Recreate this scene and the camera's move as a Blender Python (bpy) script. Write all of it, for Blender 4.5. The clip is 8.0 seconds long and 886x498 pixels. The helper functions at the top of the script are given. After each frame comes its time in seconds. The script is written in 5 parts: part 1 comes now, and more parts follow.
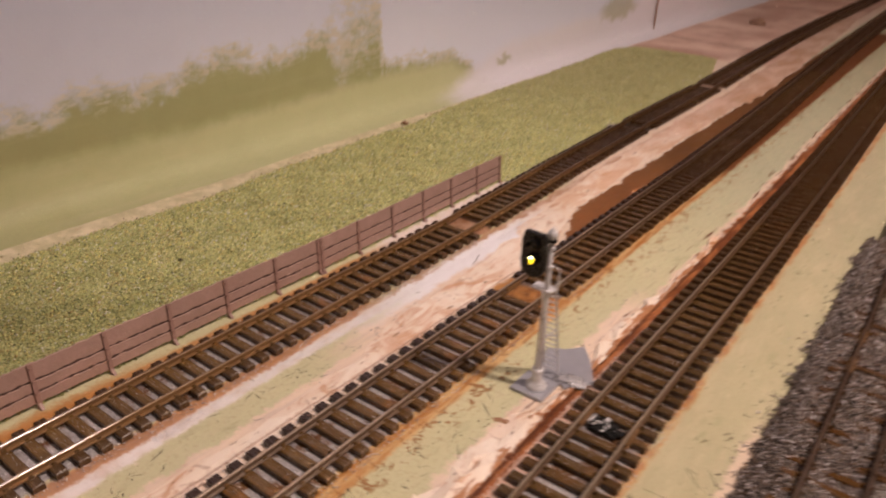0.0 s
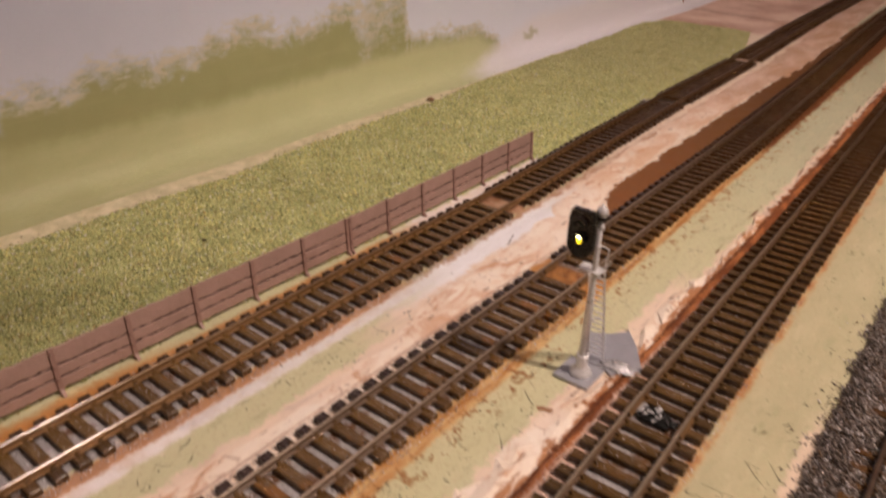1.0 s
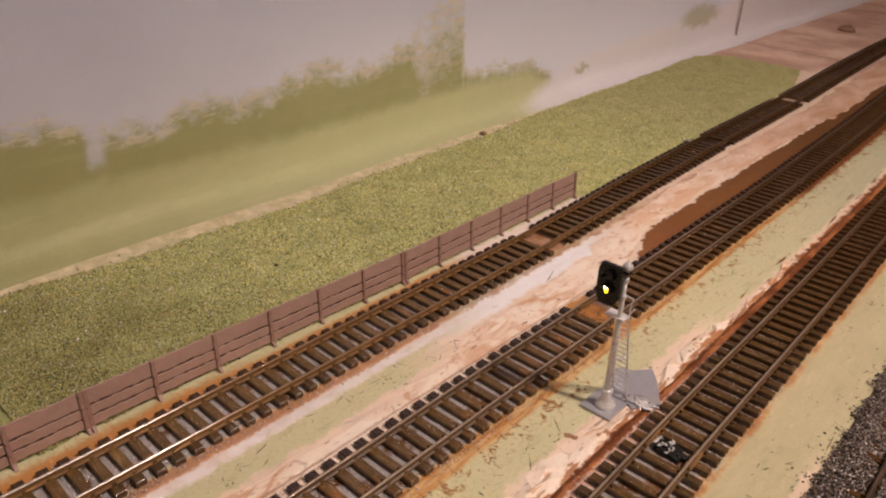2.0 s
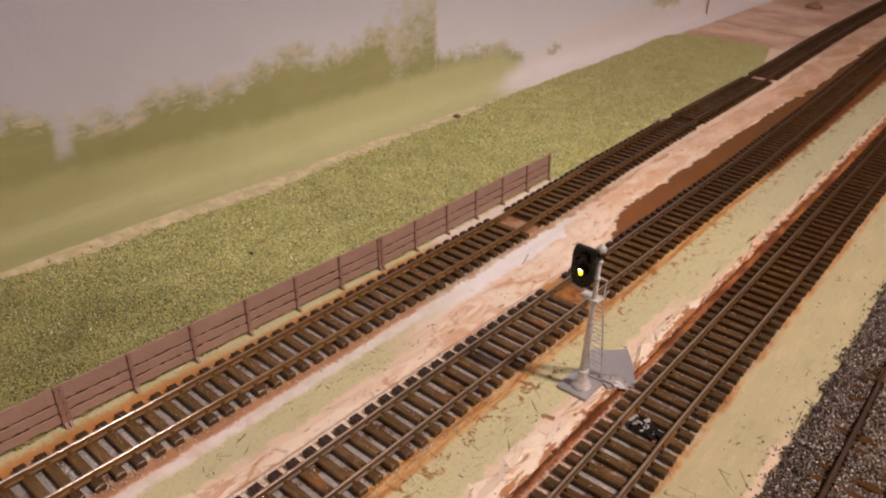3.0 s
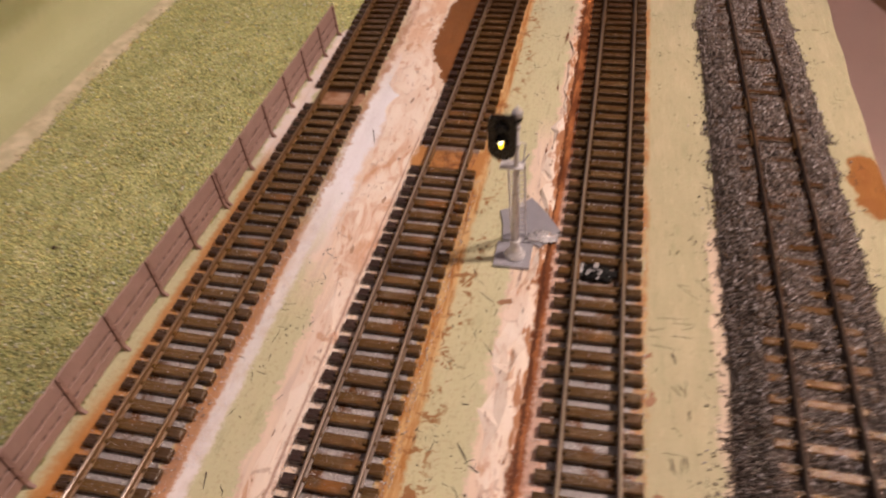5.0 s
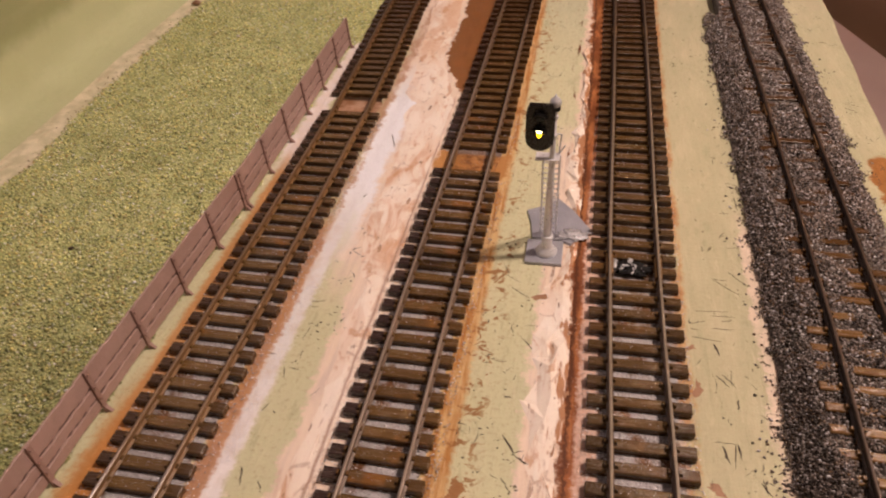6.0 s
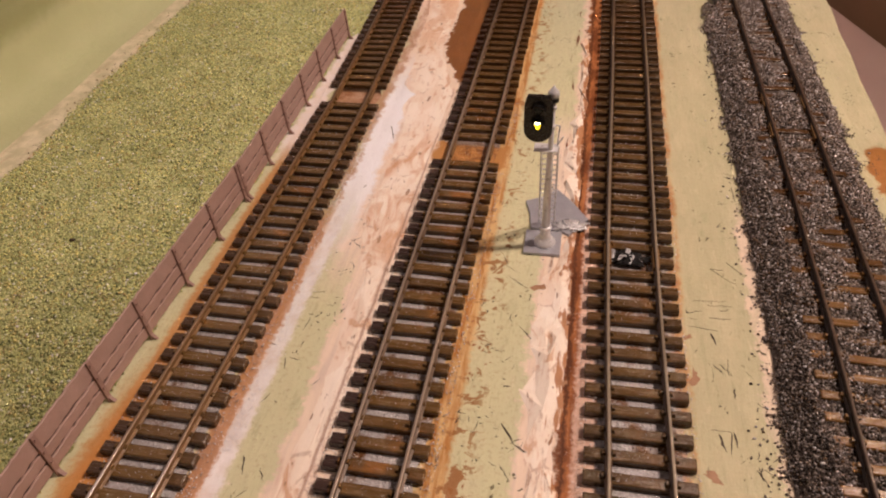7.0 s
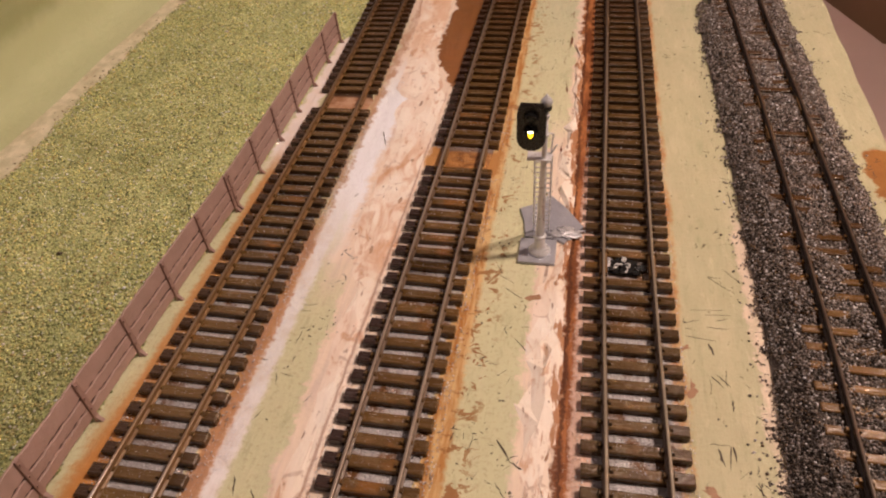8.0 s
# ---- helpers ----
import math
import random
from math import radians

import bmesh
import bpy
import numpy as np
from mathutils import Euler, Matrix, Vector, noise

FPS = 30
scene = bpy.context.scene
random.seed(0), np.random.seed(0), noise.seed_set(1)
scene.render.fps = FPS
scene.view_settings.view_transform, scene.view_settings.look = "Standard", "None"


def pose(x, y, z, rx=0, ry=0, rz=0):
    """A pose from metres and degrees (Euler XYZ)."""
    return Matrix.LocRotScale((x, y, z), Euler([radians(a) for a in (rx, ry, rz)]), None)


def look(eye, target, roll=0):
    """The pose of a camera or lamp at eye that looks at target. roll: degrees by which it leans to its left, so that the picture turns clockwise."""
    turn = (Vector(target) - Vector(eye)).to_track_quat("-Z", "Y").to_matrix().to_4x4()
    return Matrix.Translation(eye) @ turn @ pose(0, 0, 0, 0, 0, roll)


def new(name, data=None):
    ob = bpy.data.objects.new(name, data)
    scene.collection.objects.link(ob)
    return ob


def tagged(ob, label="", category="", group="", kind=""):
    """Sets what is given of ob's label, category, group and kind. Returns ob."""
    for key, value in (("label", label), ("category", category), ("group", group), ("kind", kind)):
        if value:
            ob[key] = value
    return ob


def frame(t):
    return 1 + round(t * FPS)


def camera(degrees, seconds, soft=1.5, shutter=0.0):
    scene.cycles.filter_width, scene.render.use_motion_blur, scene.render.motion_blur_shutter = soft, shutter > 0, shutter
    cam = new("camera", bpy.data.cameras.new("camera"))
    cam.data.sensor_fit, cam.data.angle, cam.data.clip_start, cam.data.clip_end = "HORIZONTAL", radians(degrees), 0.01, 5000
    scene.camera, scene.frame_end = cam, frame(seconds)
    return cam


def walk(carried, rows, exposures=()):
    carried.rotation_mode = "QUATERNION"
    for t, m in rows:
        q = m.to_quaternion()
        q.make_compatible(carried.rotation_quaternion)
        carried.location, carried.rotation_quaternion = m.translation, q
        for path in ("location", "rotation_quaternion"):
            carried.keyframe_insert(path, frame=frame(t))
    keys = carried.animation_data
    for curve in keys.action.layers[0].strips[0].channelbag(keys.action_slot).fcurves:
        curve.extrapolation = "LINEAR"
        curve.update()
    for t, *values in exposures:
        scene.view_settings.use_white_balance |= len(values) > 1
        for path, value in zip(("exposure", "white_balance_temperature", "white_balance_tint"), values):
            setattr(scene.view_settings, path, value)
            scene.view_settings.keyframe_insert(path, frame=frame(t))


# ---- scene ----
# All plan numbers below are in units of 12 mm, which make the rails 16.5 mm apart.
UNIT = 0.012

# ---- camera ----
cam = camera(62.83, 8.0, soft=2.0, shutter=0.8)
# seconds, eye x y z, yaw to the left, pitch up, roll (degrees)
ROWS = [
    (0.0, 8.496, -17.088, 14.180, 35.827, -26.398, 2.222),
    (0.2, 7.477, -16.772, 14.007, 36.043, -27.300, 1.743),
    (0.5, 6.785, -16.899, 14.291, 37.435, -26.788, 1.381),
    (0.7, 6.571, -17.058, 13.924, 36.894, -26.676, 1.958),
    (1.0, 7.310, -16.571, 13.523, 37.260, -27.924, 1.516),
    (1.2, 7.851, -17.463, 14.041, 37.847, -28.990, 2.038),
    (1.5, 8.441, -18.016, 15.047, 40.765, -28.376, 1.686),
    (1.7, 8.578, -18.297, 15.470, 41.706, -27.368, 2.050),
    (2.8, 8.880, -18.370, 16.408, 39.784, -28.044, 1.863),
    (3.0, 8.728, -18.339, 16.090, 39.366, -28.773, 1.878),
    (3.5, 8.290, -18.363, 16.092, 38.336, -29.439, 2.313),
    (4.0, 7.794, -18.637, 16.007, 36.264, -30.605, 2.767),
    (4.1, 7.694, -18.914, 16.113, 35.934, -30.736, 1.326),
    (4.2, 7.280, -18.400, 16.601, 32.630, -32.556, -0.277),
    (4.3, 6.730, -18.014, 16.774, 27.376, -35.463, -1.021),
    (4.4, 5.975, -18.159, 17.843, 22.122, -39.982, -3.290),
    (4.5, 5.891, -17.412, 18.189, 19.896, -42.478, -5.549),
    (4.7, 4.357, -17.283, 18.625, 17.891, -43.815, -5.877),
    (4.8, 3.552, -17.216, 17.684, 16.174, -43.371, -4.405),
    (5.0, 2.153, -17.088, 16.290, 14.831, -42.612, -4.261),
    (5.2, 1.404, -17.267, 14.491, 11.050, -40.422, -1.090),
    (6.3, 0.621, -18.136, 15.260, 13.066, -39.585, -3.458),
    (6.5, 0.566, -18.177, 15.065, 12.838, -40.006, -3.255),
    (7.0, 0.715, -18.104, 15.224, 12.625, -40.398, -3.173),
    (7.5, 0.547, -17.865, 15.350, 12.268, -40.518, -3.034),
    (8.0, 0.739, -17.539, 15.329, 12.341, -40.731, -3.641),
]


def eye_pose(x, y, z, yaw, pitch, roll):
    a, b = radians(yaw), radians(pitch)
    eye = Vector((x, y, z)) * UNIT
    way = Vector((-math.sin(a) * math.cos(b), math.cos(a) * math.cos(b), math.sin(b)))
    return look(eye, eye + way, roll)


walk(cam, [(t, eye_pose(*r)) for t, *r in ROWS], exposures=[
    (0.0, 0.02, 6460, 11), (1.0, -0.02, 6480, 8.5), (1.5, 0.0, 6500, 8), (3.0, -0.01, 6500, 7), (3.5, -0.02, 6580, 7), (4.0, -0.03, 6580, 7.5), (4.5, 0.02, 6420, 10.5), (5.2, 0.04, 6480, 12), (6.5, 0.05, 6600, 10.5), (8.0, 0.05, 6680, 10)])

# ---- light ----
world = bpy.data.worlds.new("room_air")
scene.world = world
world.use_nodes = True
world.node_tree.nodes["Background"].inputs[0].default_value = (1.0, 0.86, 0.7, 1)
world.node_tree.nodes["Background"].inputs[1].default_value = 0.01

LAMP_AT = Vector((38, 10, 65)) * UNIT
lamp_data = bpy.data.lights.new("bulb_light", "POINT")
lamp_data.shadow_soft_size = 4.0 * UNIT
lamp_data.energy, lamp_data.color = 29.5, (1.0, 0.762, 0.655)
lamp = new("bulb_light", lamp_data)
lamp.location = LAMP_AT


# ---- node helpers ----
def material(name, rough=0.6, metal=0.0, spec=0.5):
    m = bpy.data.materials.new(name)
    m.use_nodes = True
    nt = m.node_tree
    b = nt.nodes["Principled BSDF"]
    b.inputs["Roughness"].default_value = rough
    b.inputs["Metallic"].default_value = metal
    b.inputs["Specular IOR Level"].default_value = spec
    return m, nt, b


def put(nt, v, socket):
    if isinstance(v, bpy.types.NodeSocket):
        nt.links.new(v, socket)
    elif isinstance(v, (tuple, list)):
        socket.default_value = (*v, 1.0) if len(v) == 3 and socket.type == "RGBA" else v
    else:
        socket.default_value = v


def op(nt, kind, a, b=0.0, c=0.0, clamp=False):
    n = nt.nodes.new("ShaderNodeMath")
    n.operation, n.use_clamp = kind, clamp
    put(nt, a, n.inputs[0]), put(nt, b, n.inputs[1]), put(nt, c, n.inputs[2])
    return n.outputs[0]


def mix(nt, f, a, b, blend="MIX"):
    n = nt.nodes.new("ShaderNodeMix")
    n.data_type, n.blend_type = "RGBA", blend
    put(nt, f, n.inputs[0]), put(nt, a, n.inputs[6]), put(nt, b, n.inputs[7])
    return n.outputs[2]


def step(nt, v, lo, hi):
    """0 below lo, 1 above hi, smooth between."""
    n = nt.nodes.new("ShaderNodeMapRange")
    n.interpolation_type = "SMOOTHSTEP"
    put(nt, v, n.inputs[0]), put(nt, lo, n.inputs[1]), put(nt, hi, n.inputs[2])
    return n.outputs[0]


def ramp(nt, v, stops):
    n = nt.nodes.new("ShaderNodeValToRGB")
    put(nt, v, n.inputs[0])
    e = n.color_ramp.elements
    while len(e) < len(stops):
        e.new(0.5)
    for el, (p, c) in zip(e, stops):
        el.position, el.color = p, (*c, 1)
    return n.outputs[0]


def where(nt, kind="world"):
    """Position in plan units: of the world, or of the object."""
    if kind == "world":
        src = nt.nodes.new("ShaderNodeNewGeometry").outputs["Position"]
    else:
        src = nt.nodes.new("ShaderNodeTexCoord").outputs["Object"]
    n = nt.nodes.new("ShaderNodeVectorMath")
    n.operation = "SCALE"
    nt.links.new(src, n.inputs[0])
    n.inputs["Scale"].default_value = 1.0 / UNIT
    return n.outputs[0]


def axes(nt, v):
    n = nt.nodes.new("ShaderNodeSeparateXYZ")
    nt.links.new(v, n.inputs[0])
    return n.outputs


def stretched(nt, v, scale, shift=(0, 0, 0), turn=0.0):
    n = nt.nodes.new("ShaderNodeMapping")
    nt.links.new(v, n.inputs[0])
    put(nt, shift, n.inputs["Location"])
    n.inputs["Rotation"].default_value = (0, 0, radians(turn))
    n.inputs["Scale"].default_value = scale
    return n.outputs[0]


def cloud(nt, v, scale, detail=3.0, rough=0.55, warp=0.0):
    n = nt.nodes.new("ShaderNodeTexNoise")
    nt.links.new(v, n.inputs["Vector"])
    n.inputs["Scale"].default_value, n.inputs["Detail"].default_value = scale, detail
    n.inputs["Roughness"].default_value, n.inputs["Distortion"].default_value = rough, warp
    return n.outputs["Fac"]


def cells(nt, v, scale, out="Distance", feature="F1"):
    n = nt.nodes.new("ShaderNodeTexVoronoi")
    n.feature = feature
    nt.links.new(v, n.inputs["Vector"])
    n.inputs["Scale"].default_value = scale
    return n.outputs[out]


def relief(nt, b, height, strength, distance):
    n = nt.nodes.new("ShaderNodeBump")
    n.inputs["Strength"].default_value, n.inputs["Distance"].default_value = strength, 1.2 * distance
    put(nt, height, n.inputs["Height"])
    nt.links.new(n.outputs[0], b.inputs["Normal"])


def shade(nt, b, colour):
    put(nt, colour, b.inputs["Base Color"])


def chance(nt):
    return nt.nodes.new("ShaderNodeObjectInfo").outputs["Random"]


def island(nt):
    return nt.nodes.new("ShaderNodeNewGeometry").outputs["Random Per Island"]


# ---- colours ----
OLIVE, OLIVE_DARK = (0.62, 0.61, 0.39), (0.55, 0.54, 0.33)
PINK, PINK_DEEP = (0.8, 0.66, 0.53), (0.56, 0.36, 0.25)
RUST, RUST_DARK, CHOCOLATE = (0.3, 0.12, 0.035), (0.15, 0.05, 0.016), (0.15, 0.06, 0.02)
CHALK = (0.84, 0.825, 0.87)


def ground_material():
    m, nt, b = material("painted_board", 0.62, spec=0.22)
    p = where(nt)
    x, y, z = axes(nt, p)
    big, mid, fine = cloud(nt, p, 0.35, 3), cloud(nt, p, 1.3, 4, 0.6), cloud(nt, p, 7, 4, 0.65)
    along = cloud(nt, stretched(nt, p, (2.6, 0.5, 1)), 1.0, 5, 0.65, 0.6)
    brush = cloud(nt, stretched(nt, p, (5, 0.5, 1), turn=12), 1.0, 4, 0.6, 0.4)
    # edges of every painted strip wander
    sway = op(nt, "MULTIPLY", op(nt, "SUBTRACT", mid, 0.5), 0.9)
    fray = op(nt, "MULTIPLY", op(nt, "SUBTRACT", fine, 0.5), 0.45)
    xw = op(nt, "ADD", x, op(nt, "ADD", sway, fray))
    yw = op(nt, "ADD", y, op(nt, "MULTIPLY", sway, 2.0))

    xf = op(nt, "ADD", x, op(nt, "ADD", op(nt, "MULTIPLY", sway, 0.3), op(nt, "MULTIPLY", fray, 0.7)))

    def strip(lo, hi, soft=0.1, at=xw):
        return op(nt, "MULTIPLY", step(nt, at, lo - soft, lo + soft), op(nt, "SUBTRACT", 1.0, step(nt, at, hi - soft, hi + soft)))

    def reach(lo, hi, soft=1.0):
        return op(nt, "MULTIPLY", step(nt, yw, lo - soft, lo + soft), op(nt, "SUBTRACT", 1.0, step(nt, yw, hi - soft, hi + soft)))

    def both(a, c):
        return op(nt, "MULTIPLY", a, c)

    def over(colour, mask, paint):
        return mix(nt, mask, colour, paint)

    olive = mix(nt, big, OLIVE_DARK, OLIVE)
    olive = mix(nt, step(nt, fine, 0.5, 0.75), olive, (0.45, 0.4, 0.24))
    # greyer paint further off, also darkened to stand in for weaker light
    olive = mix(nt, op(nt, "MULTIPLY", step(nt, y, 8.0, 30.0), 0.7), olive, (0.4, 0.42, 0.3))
    olive = mix(nt, op(nt, "MULTIPLY", step(nt, x, 3.0, 4.5), 0.7), olive, mix(nt, big, (0.385, 0.355, 0.22), (0.465, 0.43, 0.275)))
    strokes = cloud(nt, stretched(nt, p, (1.3, 0.35, 1), turn=-28), 1.0, 5, 0.65, 0.3)
    olive = mix(nt, op(nt, "MULTIPLY", step(nt, strokes, 0.48, 0.72), 0.45), olive, (0.6, 0.55, 0.37))
    olive = mix(nt, op(nt, "MULTIPLY", op(nt, "SUBTRACT", 1.0, step(nt, strokes, 0.3, 0.42)), 0.35), olive, (0.33, 0.34, 0.19))
    # rubbed patches, crossing brush marks and fine dirt in the paint
    rub = cloud(nt, stretched(nt, p, (5, 1.1, 1), turn=-42), 1.0, 5, 0.7, 0.4)
    olive = mix(nt, op(nt, "MULTIPLY", step(nt, rub, 0.56, 0.66), 0.3), olive, (0.3, 0.28, 0.15))
    olive = mix(nt, op(nt, "MULTIPLY", op(nt, "SUBTRACT", 1.0, step(nt, rub, 0.33, 0.43)), 0.3), olive, (0.66, 0.61, 0.42))
    dirt = op(nt, "MULTIPLY", step(nt, cloud(nt, stretched(nt, p, (5, 3.2, 1), turn=25), 1.0, 3, 0.6), 0.665, 0.7), step(nt, cloud(nt, p, 0.5, 3), 0.42, 0.6))
    olive = mix(nt, op(nt, "MULTIPLY", dirt, 0.75), olive, (0.1, 0.07, 0.03))
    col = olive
    pink = mix(nt, step(nt, brush, 0.4, 0.75), PINK, (0.68, 0.56, 0.47))
    pink = mix(nt, op(nt, "MULTIPLY", step(nt, along, 0.56, 0.72), 0.7), pink, PINK_DEEP)
    chalk = mix(nt, fine, (0.88, 0.885, 0.94), (0.94, 0.945, 0.98))
    rust = mix(nt, step(nt, along, 0.35, 0.7), RUST, RUST_DARK)
    # bare plaster between the first and second track
    col = over(col, both(strip(-5.75, -4.0), reach(-40, 60)), pink)
    col = over(col, both(strip(-6.6, -5.3, 0.3), reach(-2.2, 60, 1.6)), pink)
    col = over(col, both(strip(-7.7, -6.2, 0.3), reach(10.5, 90, 2)), pink)
    col = over(col, both(strip(-8.7, -6.2, 0.3), reach(17, 140, 2)), pink)
    col = over(col, both(strip(-14.0, -10.0, 0.3), reach(46, 62, 1.5)), pink)
    col = over(col, both(strip(-7.8, -6.9, 0.15), reach(-40, -7.0, 2)), pink)
    # chalky spilled strip beside the first track
    col = over(col, op(nt, "MULTIPLY", both(strip(-7.45, -6.32, 0.17), reach(0.5, 11.5, 3)), 0.98), chalk)
    col = over(col, op(nt, "MULTIPLY", both(strip(-7.36, -6.82, 0.1, xf), reach(-30, 1.5, 2)), 0.82), mix(nt, step(nt, mid, 0.4, 0.75), (0.86, 0.84, 0.86), (0.7, 0.6, 0.55)))
    col = over(col, op(nt, "MULTIPLY", both(strip(-7.8, -7.3, 0.09, xf), reach(-30, 0.5, 2)), 0.85), mix(nt, along, (0.38, 0.14, 0.028), (0.58, 0.29, 0.1)))
    # between fence and first track
    col = over(col, both(strip(-10.75, -10.0), reach(4, 17, 1.5)), mix(nt, mid, PINK, CHALK))
    col = over(col, op(nt, "MULTIPLY", both(strip(-10.48, -9.8, 0.12, xf), reach(-40, 4.5, 2)), 0.9), mix(nt, mid, (0.44, 0.18, 0.042), (0.56, 0.3, 0.12)))
    col = over(col, op(nt, "MULTIPLY", both(strip(-10.75, -9.8, 0.25), reach(-40, -7.5, 2.0)), 0.85), mix(nt, mid, (0.42, 0.16, 0.034), (0.56, 0.28, 0.09)))
    col = over(col, op(nt, "MULTIPLY", strip(-7.75, -7.35, 0.1), op(nt, "MULTIPLY", step(nt, along, 0.3, 0.55), 0.85)), mix(nt, mid, (0.34, 0.15, 0.06), PINK_DEEP))
    # second track's rims and patch
    col = over(col, op(nt, "MULTIPLY", strip(-2.3, -1.6, 0.1, xf), step(nt, along, 0.22, 0.42)), mix(nt, step(nt, brush, 0.4, 0.6), (0.42, 0.19, 0.05), (0.62, 0.42, 0.2)))
    specks = op(nt, "MULTIPLY", strip(-1.9, -0.95, 0.3), step(nt, cloud(nt, p, 2.2, 5, 0.7, 0.8), 0.555, 0.59))
    col = over(col, op(nt, "MULTIPLY", specks, 0.9), mix(nt, mid, RUST_DARK, (0.42, 0.2, 0.06)))
    col = over(col, both(strip(-4.6, -1.75, 0.12), reach(4.1, 5.7, 0.12)), mix(nt, mid, (0.4, 0.17, 0.05), (0.52, 0.28, 0.1)))
    # plaster and rust beside the third track
    col = over(col, both(strip(-0.05, 1.4, 0.1), reach(-40, 7.5, 1.5)), pink)
    col = over(col, both(strip(0.6, 1.4, 0.12), reach(6, 90, 2)), mix(nt, mid, PINK, (0.66, 0.52, 0.42)))
    col = over(col, both(strip(0.86, 2.0, 0.1), step(nt, along, 0.1, 0.3)), mix(nt, step(nt, along, 0.35, 0.6), (0.4, 0.155, 0.055), (0.16, 0.05, 0.015)))
    col = over(col, both(strip(1.28, 2.0, 0.07, xf), reach(-40, 4, 3)), mix(nt, fine, (0.5, 0.28, 0.18), (0.74, 0.58, 0.5)))
    col = over(col, op(nt, "MULTIPLY", strip(0.3, 1.0, 0.2), step(nt, brush, 0.57, 0.63)), RUST_DARK)
    col = over(col, op(nt, "MULTIPLY", both(strip(1.0, 1.1, 0.045, xf), reach(-40, 30)), 0.85), (0.07, 0.022, 0.008))
    col = over(col, strip(3.35, 3.95, 0.08), mix(nt, fine, (0.3, 0.24, 0.2), (0.6, 0.53, 0.49)))
    col = over(col, op(nt, "MULTIPLY", strip(3.85, 4.22, 0.1, xf), op(nt, "MULTIPLY", step(nt, along, 0.28, 0.55), 0.85)), mix(nt, step(nt, mid, 0.4, 0.65), (0.42, 0.17, 0.045), (0.56, 0.36, 0.18)))
    col = over(col, op(nt, "MULTIPLY", both(strip(6.05, 6.6, 0.1), reach(-30, 2.5)), step(nt, along, 0.3, 0.5)), mix(nt, mid, (0.56, 0.46, 0.34), PINK))
    # chocolate paint along the far second track
    taper = op(nt, "MULTIPLY", op(nt, "SUBTRACT", 1.0, step(nt, y, 10.0, 14.0)), 1.3)
    left = op(nt, "SUBTRACT", xw, taper)
    brown = op(nt, "MULTIPLY", op(nt, "MULTIPLY", step(nt, left, -5.85, -5.75), op(nt, "SUBTRACT", 1.0, step(nt, xw, -3.8, -3.6))), step(nt, y, 10.2, 10.8))
    col = over(col, brown, mix(nt, step(nt, y, 12.0, 30.0), mix(nt, mid, CHOCOLATE, (0.27, 0.11, 0.035)), mix(nt, mid, (0.1, 0.042, 0.012), (0.17, 0.075, 0.022))))
    col = over(col, both(strip(-4.2, -1.6, 0.15), reach(24, 90, 2)), mix(nt, mid, CHOCOLATE, RUST_DARK))

    # two rust-coloured blots near the board's edge
    def blot(cx, cy, rx, ry):
        dx = op(nt, "DIVIDE", op(nt, "SUBTRACT", xw, cx), rx)
        dy = op(nt, "DIVIDE", op(nt, "SUBTRACT", op(nt, "ADD", y, fray), cy), ry)
        d = op(nt, "SQRT", op(nt, "ADD", op(nt, "MULTIPLY", dx, dx), op(nt, "MULTIPLY", dy, dy)))
        return op(nt, "SUBTRACT", 1.0, step(nt, d, 0.9, 1.05))

    blots = mix(nt, mid, (0.36, 0.16, 0.04), (0.25, 0.1, 0.028))
    col = over(col, blot(11.75, 5.4, 0.72, 1.9), blots)
    col = over(col, op(nt, "MULTIPLY", blot(11.85, 0.35, 0.33, 0.42), 0.7), blots)
    col = over(col, op(nt, "MULTIPLY", blot(-1.42, -8.95, 0.2, 0.5), 0.9), RUST)
    # bare board at the far end and along the backdrop
    col = over(col, both(strip(-30, -7.6, 0.2), step(nt, yw, 56.5, 58.5)), mix(nt, step(nt, cloud(nt, p, 0.14, 5, 0.65), 0.35, 0.68), (0.5, 0.31, 0.235), (0.78, 0.6, 0.5)))
    foot = mix(nt, step(nt, mid, 0.35, 0.7), (0.56, 0.52, 0.34), (0.8, 0.72, 0.55))
    foot = mix(nt, op(nt, "MULTIPLY", step(nt, along, 0.58, 0.7), 0.55), foot, (0.52, 0.34, 0.2))
    col = over(col, both(strip(-26.0, -20.0, 0.15), reach(-90, 57.0)), foot)
    # grime and scuffs
    col = mix(nt, op(nt, "MULTIPLY", step(nt, cloud(nt, p, 3.3, 6, 0.75), 0.63, 0.7), 0.35), col, (0.2, 0.12, 0.05))
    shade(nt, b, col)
    rough = op(nt, "ADD", 0.38, op(nt, "MULTIPLY", mid, 0.35))
    put(nt, rough, b.inputs["Roughness"])
    facets = cells(nt, stretched(nt, p, (1.4, 0.5, 1), turn=20), 1.6)
    h = op(nt, "ADD", op(nt, "MULTIPLY", facets, 0.5), op(nt, "ADD", op(nt, "MULTIPLY", brush, 0.6), op(nt, "MULTIPLY", fine, 0.4)))
    relief(nt, b, h, 0.5, 0.0007)
    return m


